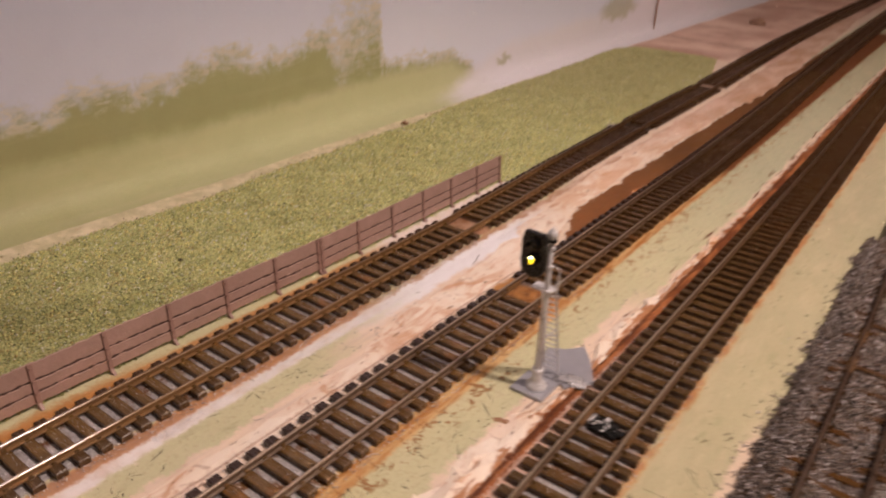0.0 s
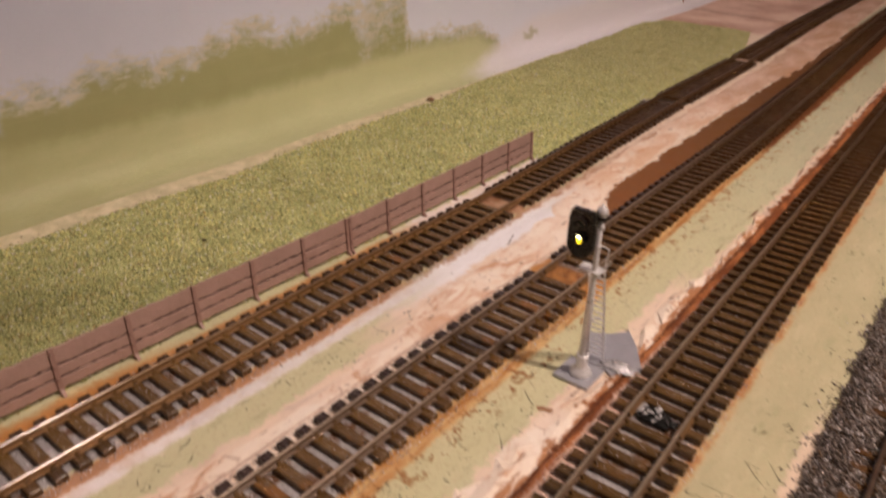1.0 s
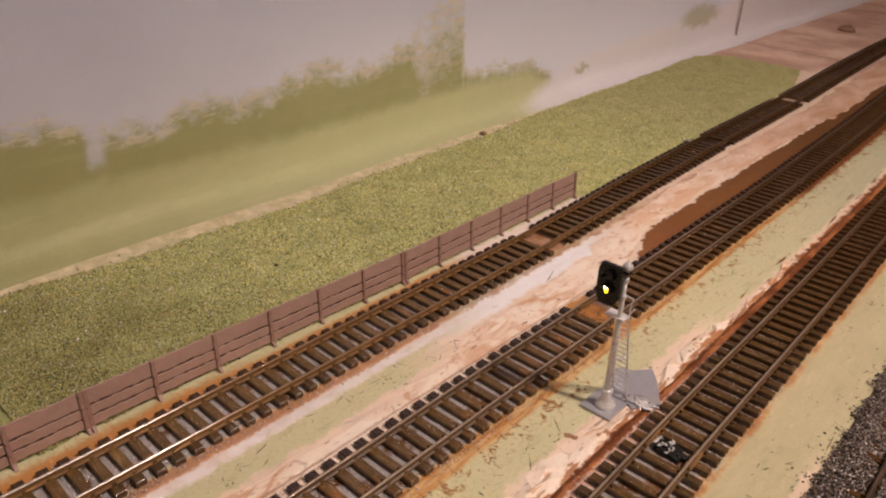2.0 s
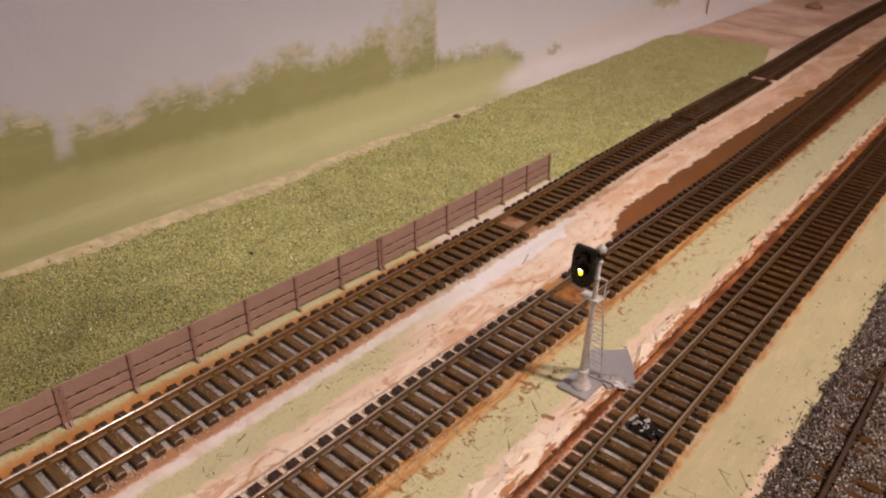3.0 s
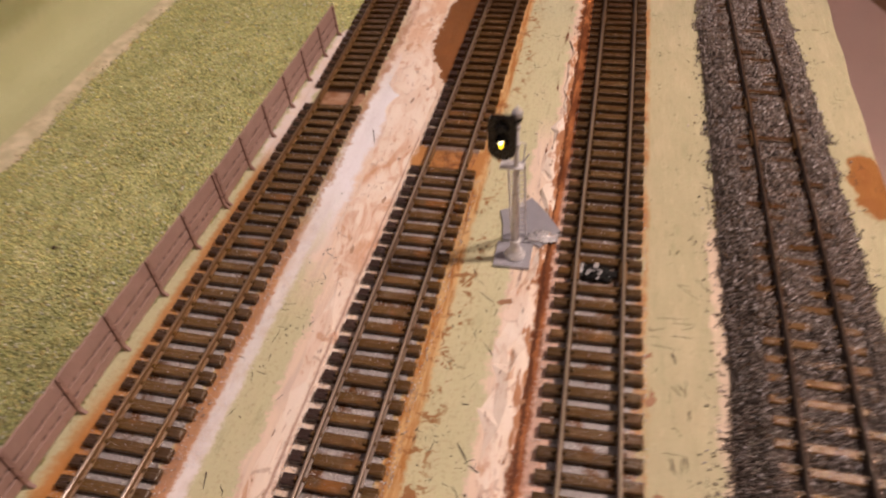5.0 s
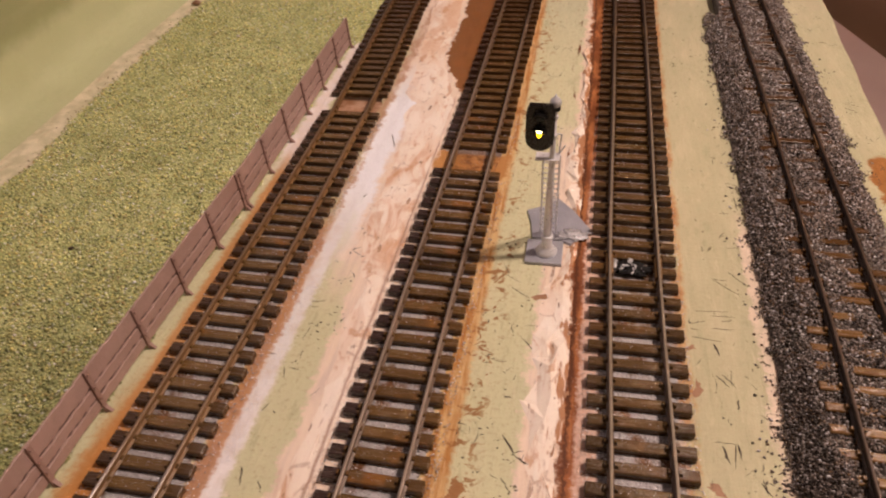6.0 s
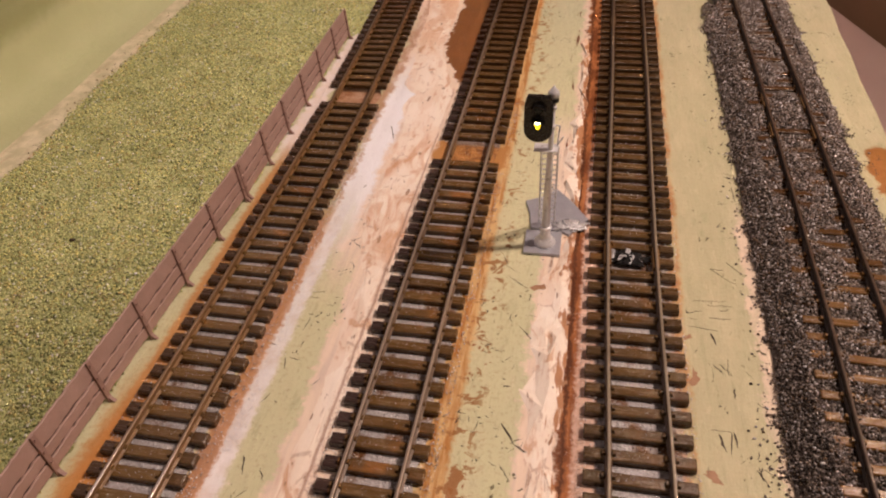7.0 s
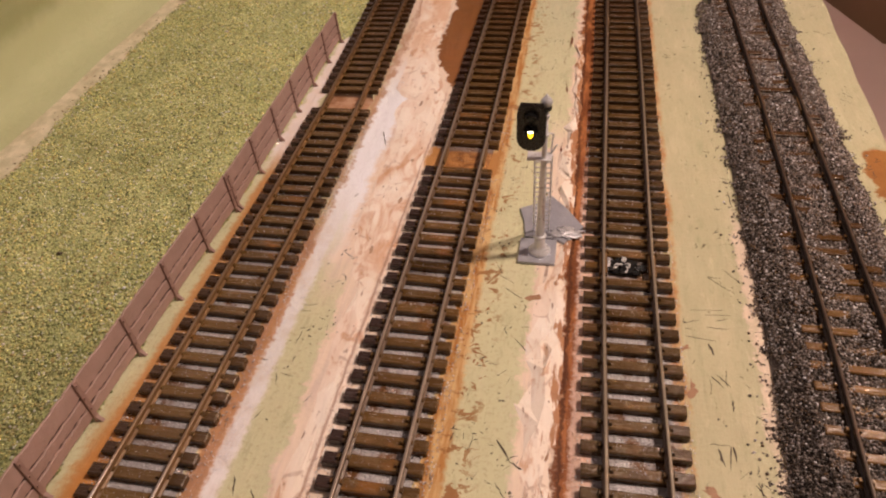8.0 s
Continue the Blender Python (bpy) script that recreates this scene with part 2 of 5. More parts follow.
def bed_material():
    m, nt, b = material("glued_grit", 0.35)
    p = where(nt)
    x, y, z = axes(nt, p)
    mid, fine = cloud(nt, p, 0.9, 4, 0.6), cloud(nt, p, 16, 3, 0.7)
    grit = mix(nt, fine, (0.18, 0.168, 0.168), (0.58, 0.555, 0.565))
    brown = mix(nt, fine, (0.07, 0.028, 0.007), (0.2, 0.085, 0.022))
    far = step(nt, op(nt, "ADD", y, op(nt, "MULTIPLY", mid, 14.0)), 4.0, 18.0)
    col = mix(nt, op(nt, "MAXIMUM", far, step(nt, mid, 0.5, 0.62)), grit, brown)
    third = op(nt, "MULTIPLY", step(nt, x, 0.8, 0.9), op(nt, "SUBTRACT", 1.0, step(nt, op(nt, "ADD", x, op(nt, "MULTIPLY", mid, 0.5)), 1.75, 2.1)))
    col = mix(nt, op(nt, "MULTIPLY", third, 0.85), col, mix(nt, mid, (0.2, 0.06, 0.014), (0.42, 0.17, 0.05)))
    # filled gaps where ties are missing
    patch = mix(nt, step(nt, cloud(nt, p, 2.2, 5, 0.65), 0.36, 0.64), (0.2, 0.07, 0.016), (0.5, 0.24, 0.075))
    pale = mix(nt, step(nt, cloud(nt, p, 2, 5), 0.36, 0.64), (0.58, 0.37, 0.25), (0.36, 0.16, 0.065))
    second = op(nt, "MULTIPLY", step(nt, x, -5.5, -5.4), op(nt, "SUBTRACT", 1.0, step(nt, x, 0.0, 0.1)))
    first = op(nt, "SUBTRACT", 1.0, step(nt, x, -6.0, -5.9))
    col = mix(nt, op(nt, "MULTIPLY", second, op(nt, "MULTIPLY", step(nt, y, 4.0, 4.2), op(nt, "SUBTRACT", 1.0, step(nt, y, 5.4, 5.6)))), col, patch)
    col = mix(nt, op(nt, "MULTIPLY", first, op(nt, "MULTIPLY", step(nt, y, 7.8, 8.0), op(nt, "SUBTRACT", 1.0, step(nt, y, 9.1, 9.3)))), col, pale)
    # beds go darker further off, the loss of light put into their brown
    col = mix(nt, op(nt, "MULTIPLY", step(nt, y, 5.0, 18.0), 0.85), col, (0.035, 0.014, 0.003))
    col = mix(nt, op(nt, "MULTIPLY", op(nt, "MULTIPLY", first, step(nt, op(nt, "ADD", y, op(nt, "MULTIPLY", mid, 4.0)), -1.5, 3.5)), op(nt, "MULTIPLY", op(nt, "ADD", step(nt, y, 9.2, 9.4), op(nt, "SUBTRACT", 1.0, step(nt, y, 7.7, 7.9))), 0.85)), col, (0.035, 0.02, 0.01))
    for lo, hi in ((44.1, 45.8),):
        col = mix(nt, op(nt, "MULTIPLY", first, op(nt, "MULTIPLY", step(nt, y, lo, lo + 0.15), op(nt, "SUBTRACT", 1.0, step(nt, y, hi - 0.15, hi)))), col, (0.5, 0.36, 0.28))
    # third track's bed browned and darkened, for the shade between its ties
    dimming = op(nt, "MULTIPLY", step(nt, x, 0.8, 0.9), step(nt, op(nt, "ADD", y, op(nt, "MULTIPLY", mid, 5.0)), -1.0, 5.0))
    col = mix(nt, op(nt, "MULTIPLY", dimming, 0.7), col, (0.065, 0.03, 0.009))
    shade(nt, b, col)
    put(nt, op(nt, "ADD", 0.16, op(nt, "MULTIPLY", fine, 0.4)), b.inputs["Roughness"])
    relief(nt, b, op(nt, "ADD", cells(nt, p, 13), fine), 0.6, 0.0005)
    return m


def tie_material(name, near, far, dark, stain=0.8, ends=(0.6, 0.6), dimming=(5.0, 22.0)):
    """Brown-washed plastic; how much of each end stayed bare is given."""
    m, nt, b = material(name, 0.42, spec=0.5)
    p, w = where(nt, "object"), where(nt)
    y = axes(nt, w)[1]
    grain = cloud(nt, stretched(nt, w, (1.2, 9, 9)), 1.0, 4, 0.6)
    blot = cloud(nt, w, 0.8, 3, 0.6)
    col = mix(nt, grain, near, far)
    col = mix(nt, op(nt, "MULTIPLY", chance(nt), 0.35), col, mix(nt, 0.5, near, dark))
    col = mix(nt, step(nt, op(nt, "ADD", blot, op(nt, "MULTIPLY", op(nt, "SUBTRACT", chance(nt), 0.5), 0.12)), 0.58, 0.74), col, mix(nt, stain, col, (0.24, 0.1, 0.022)))
    col = mix(nt, op(nt, "MULTIPLY", step(nt, cloud(nt, w, 2.4, 4, 0.65), 0.52, 0.68), 0.18), col, (0.26, 0.2, 0.13))
    along = axes(nt, p)[0]
    bare_low = op(nt, "MULTIPLY", op(nt, "SUBTRACT", 1.0, step(nt, along, -0.9, -0.82)), ends[0])
    bare_high = op(nt, "MULTIPLY", step(nt, along, 0.82, 0.9), ends[1])
    col = mix(nt, op(nt, "MAXIMUM", bare_low, bare_high), col, dark)
    # ties darkened to brown along the track in place of weaker light
    col = mix(nt, op(nt, "MULTIPLY", step(nt, y, dimming[0], dimming[1]), 0.8), col, (0.045, 0.018, 0.004))
    shade(nt, b, col)
    put(nt, op(nt, "ADD", 0.11, op(nt, "MULTIPLY", grain, 0.3)), b.inputs["Roughness"])
    relief(nt, b, op(nt, "ADD", grain, cloud(nt, w, 14, 3)), 0.5, 0.0004)
    return m


def rail_materials(low, high, name, worn=((0.2, 0.14, 0.1), (0.46, 0.39, 0.33)), metal=0.85, gleam=0.0):
    m, nt, b = material(name + "_rail_paint", 0.36, spec=0.4)
    w = where(nt)
    n = cloud(nt, stretched(nt, w, (6, 1.2, 6)), 1.0, 4, 0.6)
    col = mix(nt, n, low, high)
    # paint darkens further off to stand in for the light's falloff
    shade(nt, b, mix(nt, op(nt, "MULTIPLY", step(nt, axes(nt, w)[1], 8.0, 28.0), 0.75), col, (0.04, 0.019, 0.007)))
    relief(nt, b, cloud(nt, w, 12, 3), 0.4, 0.0003)
    t, nt, b = material(name + "_rail_top", 0.3, metal)
    w = where(nt)
    n = cloud(nt, stretched(nt, w, (9, 0.8, 1)), 1.0, 5, 0.7)
    col = mix(nt, n, worn[0], worn[1])
    # the top is dimmed with distance too, as if less light fell there
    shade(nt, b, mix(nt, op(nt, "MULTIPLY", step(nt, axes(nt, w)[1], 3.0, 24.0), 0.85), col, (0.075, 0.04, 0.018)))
    # near end lightened and smoothed, so the lamp's gleam is painted in
    bright = op(nt, "SUBTRACT", 1.0, step(nt, axes(nt, w)[1], -11.5, -8.5))
    shade(nt, b, mix(nt, op(nt, "MULTIPLY", bright, gleam), b.inputs["Base Color"].links[0].from_socket, (0.85, 0.82, 0.8)))
    put(nt, op(nt, "ADD", op(nt, "SUBTRACT", 0.26, op(nt, "MULTIPLY", bright, 0.2 * gleam)), op(nt, "MULTIPLY", n, 0.15)), b.inputs["Roughness"])
    return m, t


def near_turf(nt, w):
    """Mask of the turf's near end, where its colours go darker."""
    x, y, z = axes(nt, w)
    edge = op(nt, "ADD", op(nt, "SUBTRACT", y, op(nt, "MULTIPLY", op(nt, "ADD", x, 14.0), 0.6)), op(nt, "MULTIPLY", cloud(nt, w, 0.3, 3), 8.0))
    return op(nt, "SUBTRACT", 1.0, step(nt, edge, -8.0, 4.0))


def grain_material(name, stops, rough=0.8, big=None):
    m, nt, b = material(name, rough, spec=0.3)
    col = ramp(nt, island(nt), stops)
    if big:
        w = where(nt)
        col = mix(nt, step(nt, cloud(nt, w, 0.45, 4, 0.6), 0.4, 0.68), col, mix(nt, 0.3, col, big))
        col = mix(nt, op(nt, "MULTIPLY", near_turf(nt, w), 0.8), col, mix(nt, 0.64, col, (0.14, 0.13, 0.034)))
        # the mat's far end was laid in a duller olive
        col = mix(nt, op(nt, "MULTIPLY", step(nt, axes(nt, w)[1], 17.0, 42.0), 0.75), col, mix(nt, 0.8, col, (0.44, 0.42, 0.22)))
        col = mix(nt, op(nt, "MULTIPLY", step(nt, cloud(nt, w, 1.3, 3, 0.6), 0.54, 0.68), 0.3), col, (0.3, 0.21, 0.09))
    shade(nt, b, col)
    return m


def stone_material(stops):
    m, nt, b = material("ballast_stones", 0.6, spec=0.3)
    y = axes(nt, where(nt))[1]
    col = ramp(nt, island(nt), stops)
    # stones are darker towards the near end
    shade(nt, b, mix(nt, op(nt, "MULTIPLY", op(nt, "SUBTRACT", 1.0, step(nt, y, -8.0, 3.0)), 0.5), col, mix(nt, 0.75, col, (0.022, 0.015, 0.009))))
    return m


def turf_base_material():
    m, nt, b = material("turf_base", 0.9, spec=0.2)
    w = where(nt)
    fine, mid = cells(nt, w, 14, "Color"), cloud(nt, w, 0.45, 4, 0.6)
    g = op(nt, "MULTIPLY", fine, 1.0)
    col = ramp(nt, g, [(0.0, (0.34, 0.365, 0.16)), (0.4, (0.49, 0.52, 0.23)), (0.75, (0.66, 0.665, 0.33)), (1.0, (0.88, 0.83, 0.5))])
    col = mix(nt, step(nt, mid, 0.4, 0.68), col, mix(nt, 0.3, col, (0.34, 0.37, 0.17)))
    col = mix(nt, 0.5, col, mix(nt, near_turf(nt, w), col, (0.15, 0.17, 0.06)))
    col = mix(nt, op(nt, "MULTIPLY", step(nt, axes(nt, w)[1], 17.0, 42.0), 0.75), col, (0.44, 0.42, 0.22))
    shade(nt, b, col)
    relief(nt, b, cells(nt, w, 14), 0.6, 0.0006)
    return m


def backdrop_material():
    m, nt, b = material("painted_backdrop", 0.55, spec=0.3)
    p = where(nt)
    x, y, z = axes(nt, p)

    def line(points, lo, hi):
        """Height over the way along the wall, as a curve."""
        n = nt.nodes.new("ShaderNodeFloatCurve")
        t = nt.nodes.new("ShaderNodeMapRange")
        nt.links.new(y, t.inputs[0])
        t.inputs[1].default_value, t.inputs[2].default_value = -20.0, 80.0
        nt.links.new(t.outputs[0], n.inputs["Value"])
        c = n.mapping.curves[0]
        pts = [((a + 20) / 100, (h - lo) / (hi - lo)) for a, h in points]
        while len(c.points) < len(pts):
            c.points.new(0.5, 0.5)
        for q, xy in zip(c.points, pts):
            q.location, q.handle_type = xy, "VECTOR"
        n.mapping.update()
        return op(nt, "ADD", op(nt, "MULTIPLY", n.outputs[0], hi - lo), lo)

    rag = op(nt, "SUBTRACT", cloud(nt, stretched(nt, p, (1, 0.7, 0.9)), 1.0, 3, 0.6), 0.5)
    wide = op(nt, "SUBTRACT", cloud(nt, p, 0.28, 2), 0.5)
    soft = cloud(nt, p, 0.5, 3)
    zr = op(nt, "ADD", z, op(nt, "ADD", op(nt, "MULTIPLY", rag, 2.0), op(nt, "MULTIPLY", wide, 0.4)))
    zs = op(nt, "ADD", z, op(nt, "MULTIPLY", rag, 0.8))
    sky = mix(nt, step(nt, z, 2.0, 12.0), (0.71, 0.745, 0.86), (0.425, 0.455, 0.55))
    # near end of the sky darkened, with weaker light put into the paint
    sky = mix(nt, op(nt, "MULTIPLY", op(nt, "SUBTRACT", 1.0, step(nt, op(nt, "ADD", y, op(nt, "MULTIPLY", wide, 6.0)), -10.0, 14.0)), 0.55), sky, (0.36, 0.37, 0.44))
    hill_top = line(TOPS, -5.0, 15.0)
    near_top = line(FEET, -5.0, 15.0)
    chalky = line(WASH, -5.0, 15.0)
    dark = mix(nt, soft, (0.285, 0.295, 0.115), (0.35, 0.36, 0.16))
    light = mix(nt, soft, (0.485, 0.515, 0.285), (0.54, 0.565, 0.335))
    # darker, browner olive towards the near end, paler and yellower further on
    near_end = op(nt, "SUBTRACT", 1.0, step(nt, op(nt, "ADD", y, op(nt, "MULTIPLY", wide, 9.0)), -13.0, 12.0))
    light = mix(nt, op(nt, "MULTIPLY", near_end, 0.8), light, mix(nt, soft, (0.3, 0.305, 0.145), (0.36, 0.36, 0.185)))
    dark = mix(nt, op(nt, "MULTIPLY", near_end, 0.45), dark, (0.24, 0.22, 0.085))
    # sideways strokes of a wide brush
    drag = cloud(nt, stretched(nt, p, (1, 0.09, 1.5)), 1.0, 4, 0.6)
    dark = mix(nt, op(nt, "MULTIPLY", step(nt, drag, 0.5, 0.75), 0.35), dark, (0.4, 0.38, 0.19))
    light = mix(nt, op(nt, "MULTIPLY", step(nt, drag, 0.48, 0.72), 0.28), light, (0.56, 0.54, 0.34))
    # dabbed upper edge: paint thins out into the sky, most of all in the tall bush
    dabs = cloud(nt, stretched(nt, p, (1, 0.8, 1.1), turn=0), 1.4, 4, 0.6, 0.5)
    bush = op(nt, "MULTIPLY", step(nt, y, 14.5, 16.5), op(nt, "SUBTRACT", 1.0, step(nt, y, 20.0, 20.4)))
    width = op(nt, "ADD", 1.25, op(nt, "MULTIPLY", bush, 4.2))
    thick = op(nt, "DIVIDE", op(nt, "SUBTRACT", op(nt, "ADD", hill_top, 0.35), zr), width)
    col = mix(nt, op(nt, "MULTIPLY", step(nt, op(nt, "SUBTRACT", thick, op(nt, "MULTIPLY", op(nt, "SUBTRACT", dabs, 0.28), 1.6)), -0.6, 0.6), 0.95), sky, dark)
    pale = op(nt, "MULTIPLY", step(nt, thick, -0.4, 0.15), op(nt, "SUBTRACT", 1.0, step(nt, thick, 0.5, 1.1)))
    lick = cloud(nt, stretched(nt, p, (1, 0.55, 1.7)), 1.5, 4, 0.65, 0.8)
    col = mix(nt, op(nt, "MULTIPLY", op(nt, "MULTIPLY", pale, step(nt, lick, 0.47, 0.58)), 0.75), col, (0.55, 0.51, 0.4))
    col = mix(nt, step(nt, op(nt, "SUBTRACT", near_top, zs), -0.55, 0.55), col, light)
    col = mix(nt, op(nt, "MULTIPLY", step(nt, op(nt, "SUBTRACT", chalky, zs), -0.8, 0.6), 0.93), col, (0.74, 0.73, 0.78))
    # stray dabs of green high on the wall
    for cy, cz, ry, rz in ((35.8, 1.4, 1.3, 0.45), (58.0, 3.6, 5.0, 1.3)):
        dy, dz = op(nt, "DIVIDE", op(nt, "SUBTRACT", y, cy), ry), op(nt, "DIVIDE", op(nt, "SUBTRACT", zr, cz), rz)
        d = op(nt, "SQRT", op(nt, "ADD", op(nt, "MULTIPLY", dy, dy), op(nt, "MULTIPLY", dz, dz)))
        col = mix(nt, op(nt, "MULTIPLY", op(nt, "SUBTRACT", 1.0, step(nt, d, 0.5, 1.15)), 0.6), col, dark)
    # brushed-out gap in the paint
    gap = op(nt, "MULTIPLY", step(nt, op(nt, "ADD", y, op(nt, "MULTIPLY", rag, 0.5)), -6.2, -5.75), op(nt, "SUBTRACT", 1.0, step(nt, op(nt, "ADD", y, op(nt, "MULTIPLY", rag, 0.7)), -5.45, -4.95)))
    gap = op(nt, "MULTIPLY", gap, step(nt, op(nt, "ADD", z, rag), 3.0, 3.9))
    col = mix(nt, op(nt, "MULTIPLY", gap, 0.7), col, sky)
    shade(nt, b, col)
    relief(nt, b, cloud(nt, p, 5, 4, 0.6), 0.25, 0.0006)
    return m


def plain(name, colour, vary, scale, rough=0.6, metal=0.0, bump=0.3, deep=0.0003):
    m, nt, b = material(name, rough, metal)
    p = where(nt)
    n = cloud(nt, p, scale, 4, 0.6)
    shade(nt, b, mix(nt, n, colour, vary))
    put(nt, op(nt, "ADD", rough - 0.12, op(nt, "MULTIPLY", n, 0.24)), b.inputs["Roughness"])
    relief(nt, b, cloud(nt, p, scale * 4, 3), bump, deep)
    return m


def glow(name, colour, power):
    m, nt, b = material(name, 0.3)
    shade(nt, b, colour)
    put(nt, colour, b.inputs["Emission Color"])
    b.inputs["Emission Strength"].default_value = power
    return m


def plaster_material():
    m, nt, b = material("torn_plaster", 0.5, spec=0.25)
    p = where(nt)
    x, y, z = axes(nt, p)
    wide, mid, fine = cloud(nt, p, 0.45, 3, 0.55, 0.6), cloud(nt, p, 1.5, 4, 0.6, 0.8), cloud(nt, p, 9, 4, 0.6)
    sweep_a = cloud(nt, stretched(nt, p, (3.2, 0.7, 1), turn=34), 1.0, 4, 0.6, 0.9)
    sweep_b = cloud(nt, stretched(nt, p, (3.2, 0.6, 1), turn=-30), 1.0, 4, 0.6, 0.9)
    sweep = mix(nt, step(nt, wide, 0.44, 0.56), sweep_a, sweep_b)
    flake = cells(nt, stretched(nt, p, (1.0, 0.6, 1), turn=-25), 1.15, "Color")
    col = mix(nt, step(nt, wide, 0.3, 0.7), (0.9, 0.8, 0.69), (0.82, 0.69, 0.565))
    col = mix(nt, op(nt, "MULTIPLY", flake, 0.6), col, (0.93, 0.86, 0.78))
    other = cells(nt, stretched(nt, p, (1.5, 0.7, 1), turn=38), 1.0, "Color")
    col = mix(nt, op(nt, "MULTIPLY", step(nt, other, 0.62, 0.76), 0.35), col, (0.72, 0.53, 0.4))
    rip = cells(nt, stretched(nt, p, (1.5, 0.7, 1), turn=38), 1.0, "Distance", "DISTANCE_TO_EDGE")
    rip = op(nt, "MULTIPLY", op(nt, "SUBTRACT", 1.0, step(nt, rip, 0.01, 0.045)), step(nt, mid, 0.52, 0.6))
    col = mix(nt, op(nt, "MULTIPLY", rip, 0.45), col, (0.3, 0.15, 0.075))
    # trowel sweeps, pale and pinkish
    col = mix(nt, op(nt, "MULTIPLY", step(nt, sweep, 0.52, 0.66), 0.55), col, (0.88, 0.8, 0.71))
    col = mix(nt, op(nt, "MULTIPLY", op(nt, "SUBTRACT", 1.0, step(nt, sweep, 0.33, 0.45)), 0.55), col, (0.62, 0.4, 0.27))
    # brown smears and a few dark flecks
    smear = cloud(nt, stretched(nt, p, (1.6, 0.8, 1), turn=-35), 0.8, 5, 0.6, 1.2)
    col = mix(nt, op(nt, "MULTIPLY", step(nt, smear, 0.57, 0.65), 0.65), col, (0.55, 0.28, 0.13))
    fleck = cloud(nt, stretched(nt, p, (3.5, 1.4, 1), turn=-25), 1.0, 3, 0.5)
    col = mix(nt, op(nt, "MULTIPLY", step(nt, fleck, 0.655, 0.69), 0.75), col, (0.22, 0.11, 0.05))
    thin = cloud(nt, stretched(nt, p, (9, 0.8, 1), turn=6), 1.0, 4, 0.7, 0.4)
    col = mix(nt, op(nt, "MULTIPLY", op(nt, "MULTIPLY", step(nt, thin, 0.53, 0.66), step(nt, mid, 0.42, 0.6)), 0.4), col, (0.56, 0.34, 0.22))
    # the trowel dragged brown paint into the wet plaster at one place
    turn = cloud(nt, stretched(nt, p, (1.2, 0.6, 1), turn=-40), 1.0, 3, 0.5, 1.2)
    spot = op(nt, "MULTIPLY", op(nt, "MULTIPLY", step(nt, y, -3.5, 0.0), op(nt, "SUBTRACT", 1.0, step(nt, y, 4.0, 8.0))), op(nt, "SUBTRACT", 1.0, step(nt, x, -4.9, -4.4)))
    col = mix(nt, op(nt, "MULTIPLY", op(nt, "MULTIPLY", spot, step(nt, turn, 0.45, 0.62)), 0.72), col, mix(nt, mid, (0.5, 0.22, 0.08), (0.68, 0.38, 0.2)))
    # rust wash drawn into the strip beside the third track in slanting strokes
    slant = cloud(nt, stretched(nt, p, (4, 0.9, 1), turn=-38), 1.0, 4, 0.6, 0.3)
    rust = step(nt, op(nt, "ADD", x, op(nt, "MULTIPLY", op(nt, "SUBTRACT", slant, 0.5), 1.9)), 0.8, 0.95)
    col = mix(nt, op(nt, "MULTIPLY", rust, 0.9), col, mix(nt, mid, (0.24, 0.08, 0.022), (0.5, 0.22, 0.075)))
    peach = op(nt, "MULTIPLY", step(nt, y, 9.0, 16.0), step(nt, cloud(nt, stretched(nt, p, (1.2, 0.4, 1), turn=10), 0.7, 4, 0.6, 0.8), 0.38, 0.62))
    col = mix(nt, op(nt, "MULTIPLY", peach, 0.65), col, (0.66, 0.39, 0.21))
    crease = op(nt, "ABSOLUTE", op(nt, "ADD", op(nt, "ADD", x, 4.76), op(nt, "ADD", op(nt, "MULTIPLY", y, -0.012), op(nt, "MULTIPLY", op(nt, "SUBTRACT", mid, 0.5), 0.12))))
    crease = op(nt, "MULTIPLY", op(nt, "SUBTRACT", 1.0, step(nt, crease, 0.015, 0.06)), op(nt, "SUBTRACT", 1.0, step(nt, y, 9.0, 11.0)))
    col = mix(nt, op(nt, "MULTIPLY", crease, 0.7), col, (0.36, 0.2, 0.13))
    far = step(nt, y, 16.0, 40.0)
    col = mix(nt, op(nt, "MULTIPLY", far, 0.75), col, mix(nt, step(nt, cloud(nt, stretched(nt, p, (1, 0.35, 1)), 0.6, 4, 0.6, 0.5), 0.36, 0.66), (0.46, 0.26, 0.15), (0.68, 0.5, 0.41)))
    shade(nt, b, col)
    put(nt, op(nt, "ADD", 0.34, op(nt, "MULTIPLY", fine, 0.35)), b.inputs["Roughness"])
    relief(nt, b, op(nt, "ADD", op(nt, "MULTIPLY", flake, 0.5), op(nt, "ADD", sweep, op(nt, "MULTIPLY", fine, 0.15))), 0.5, 0.0005)
    return m


# skyline of the painted hills: way along the wall, height
TOPS = [(-20, 6), (-7.4, 5.7), (-5.3, 4.9), (-2.7, 4.5), (-1.2, 5.1), (1.9, 5.0), (4.3, 4.9), (5.5, 5.6), (8.1, 5.9), (9.9, 5.2),
        (12.6, 5.5), (15.8, 6.4), (17.5, 8.0), (19.9, 8.0), (20.3, 3.3), (27.3, 3.1), (29.7, 2.4), (33, 0), (36, -3), (80, -5)]
FEET = [(-20, 2.9), (0, 2.5), (10, 2.4), (17, 2.6), (22, 2.7), (28, 2.5), (31, 1), (36, -3), (80, -5)]
WASH = [(-20, -5), (16, -4), (20, -2.2), (24, -0.8), (28, 0.4), (32, 1.6), (36, 2.6), (44, 3), (60, 3.6), (80, 6)]

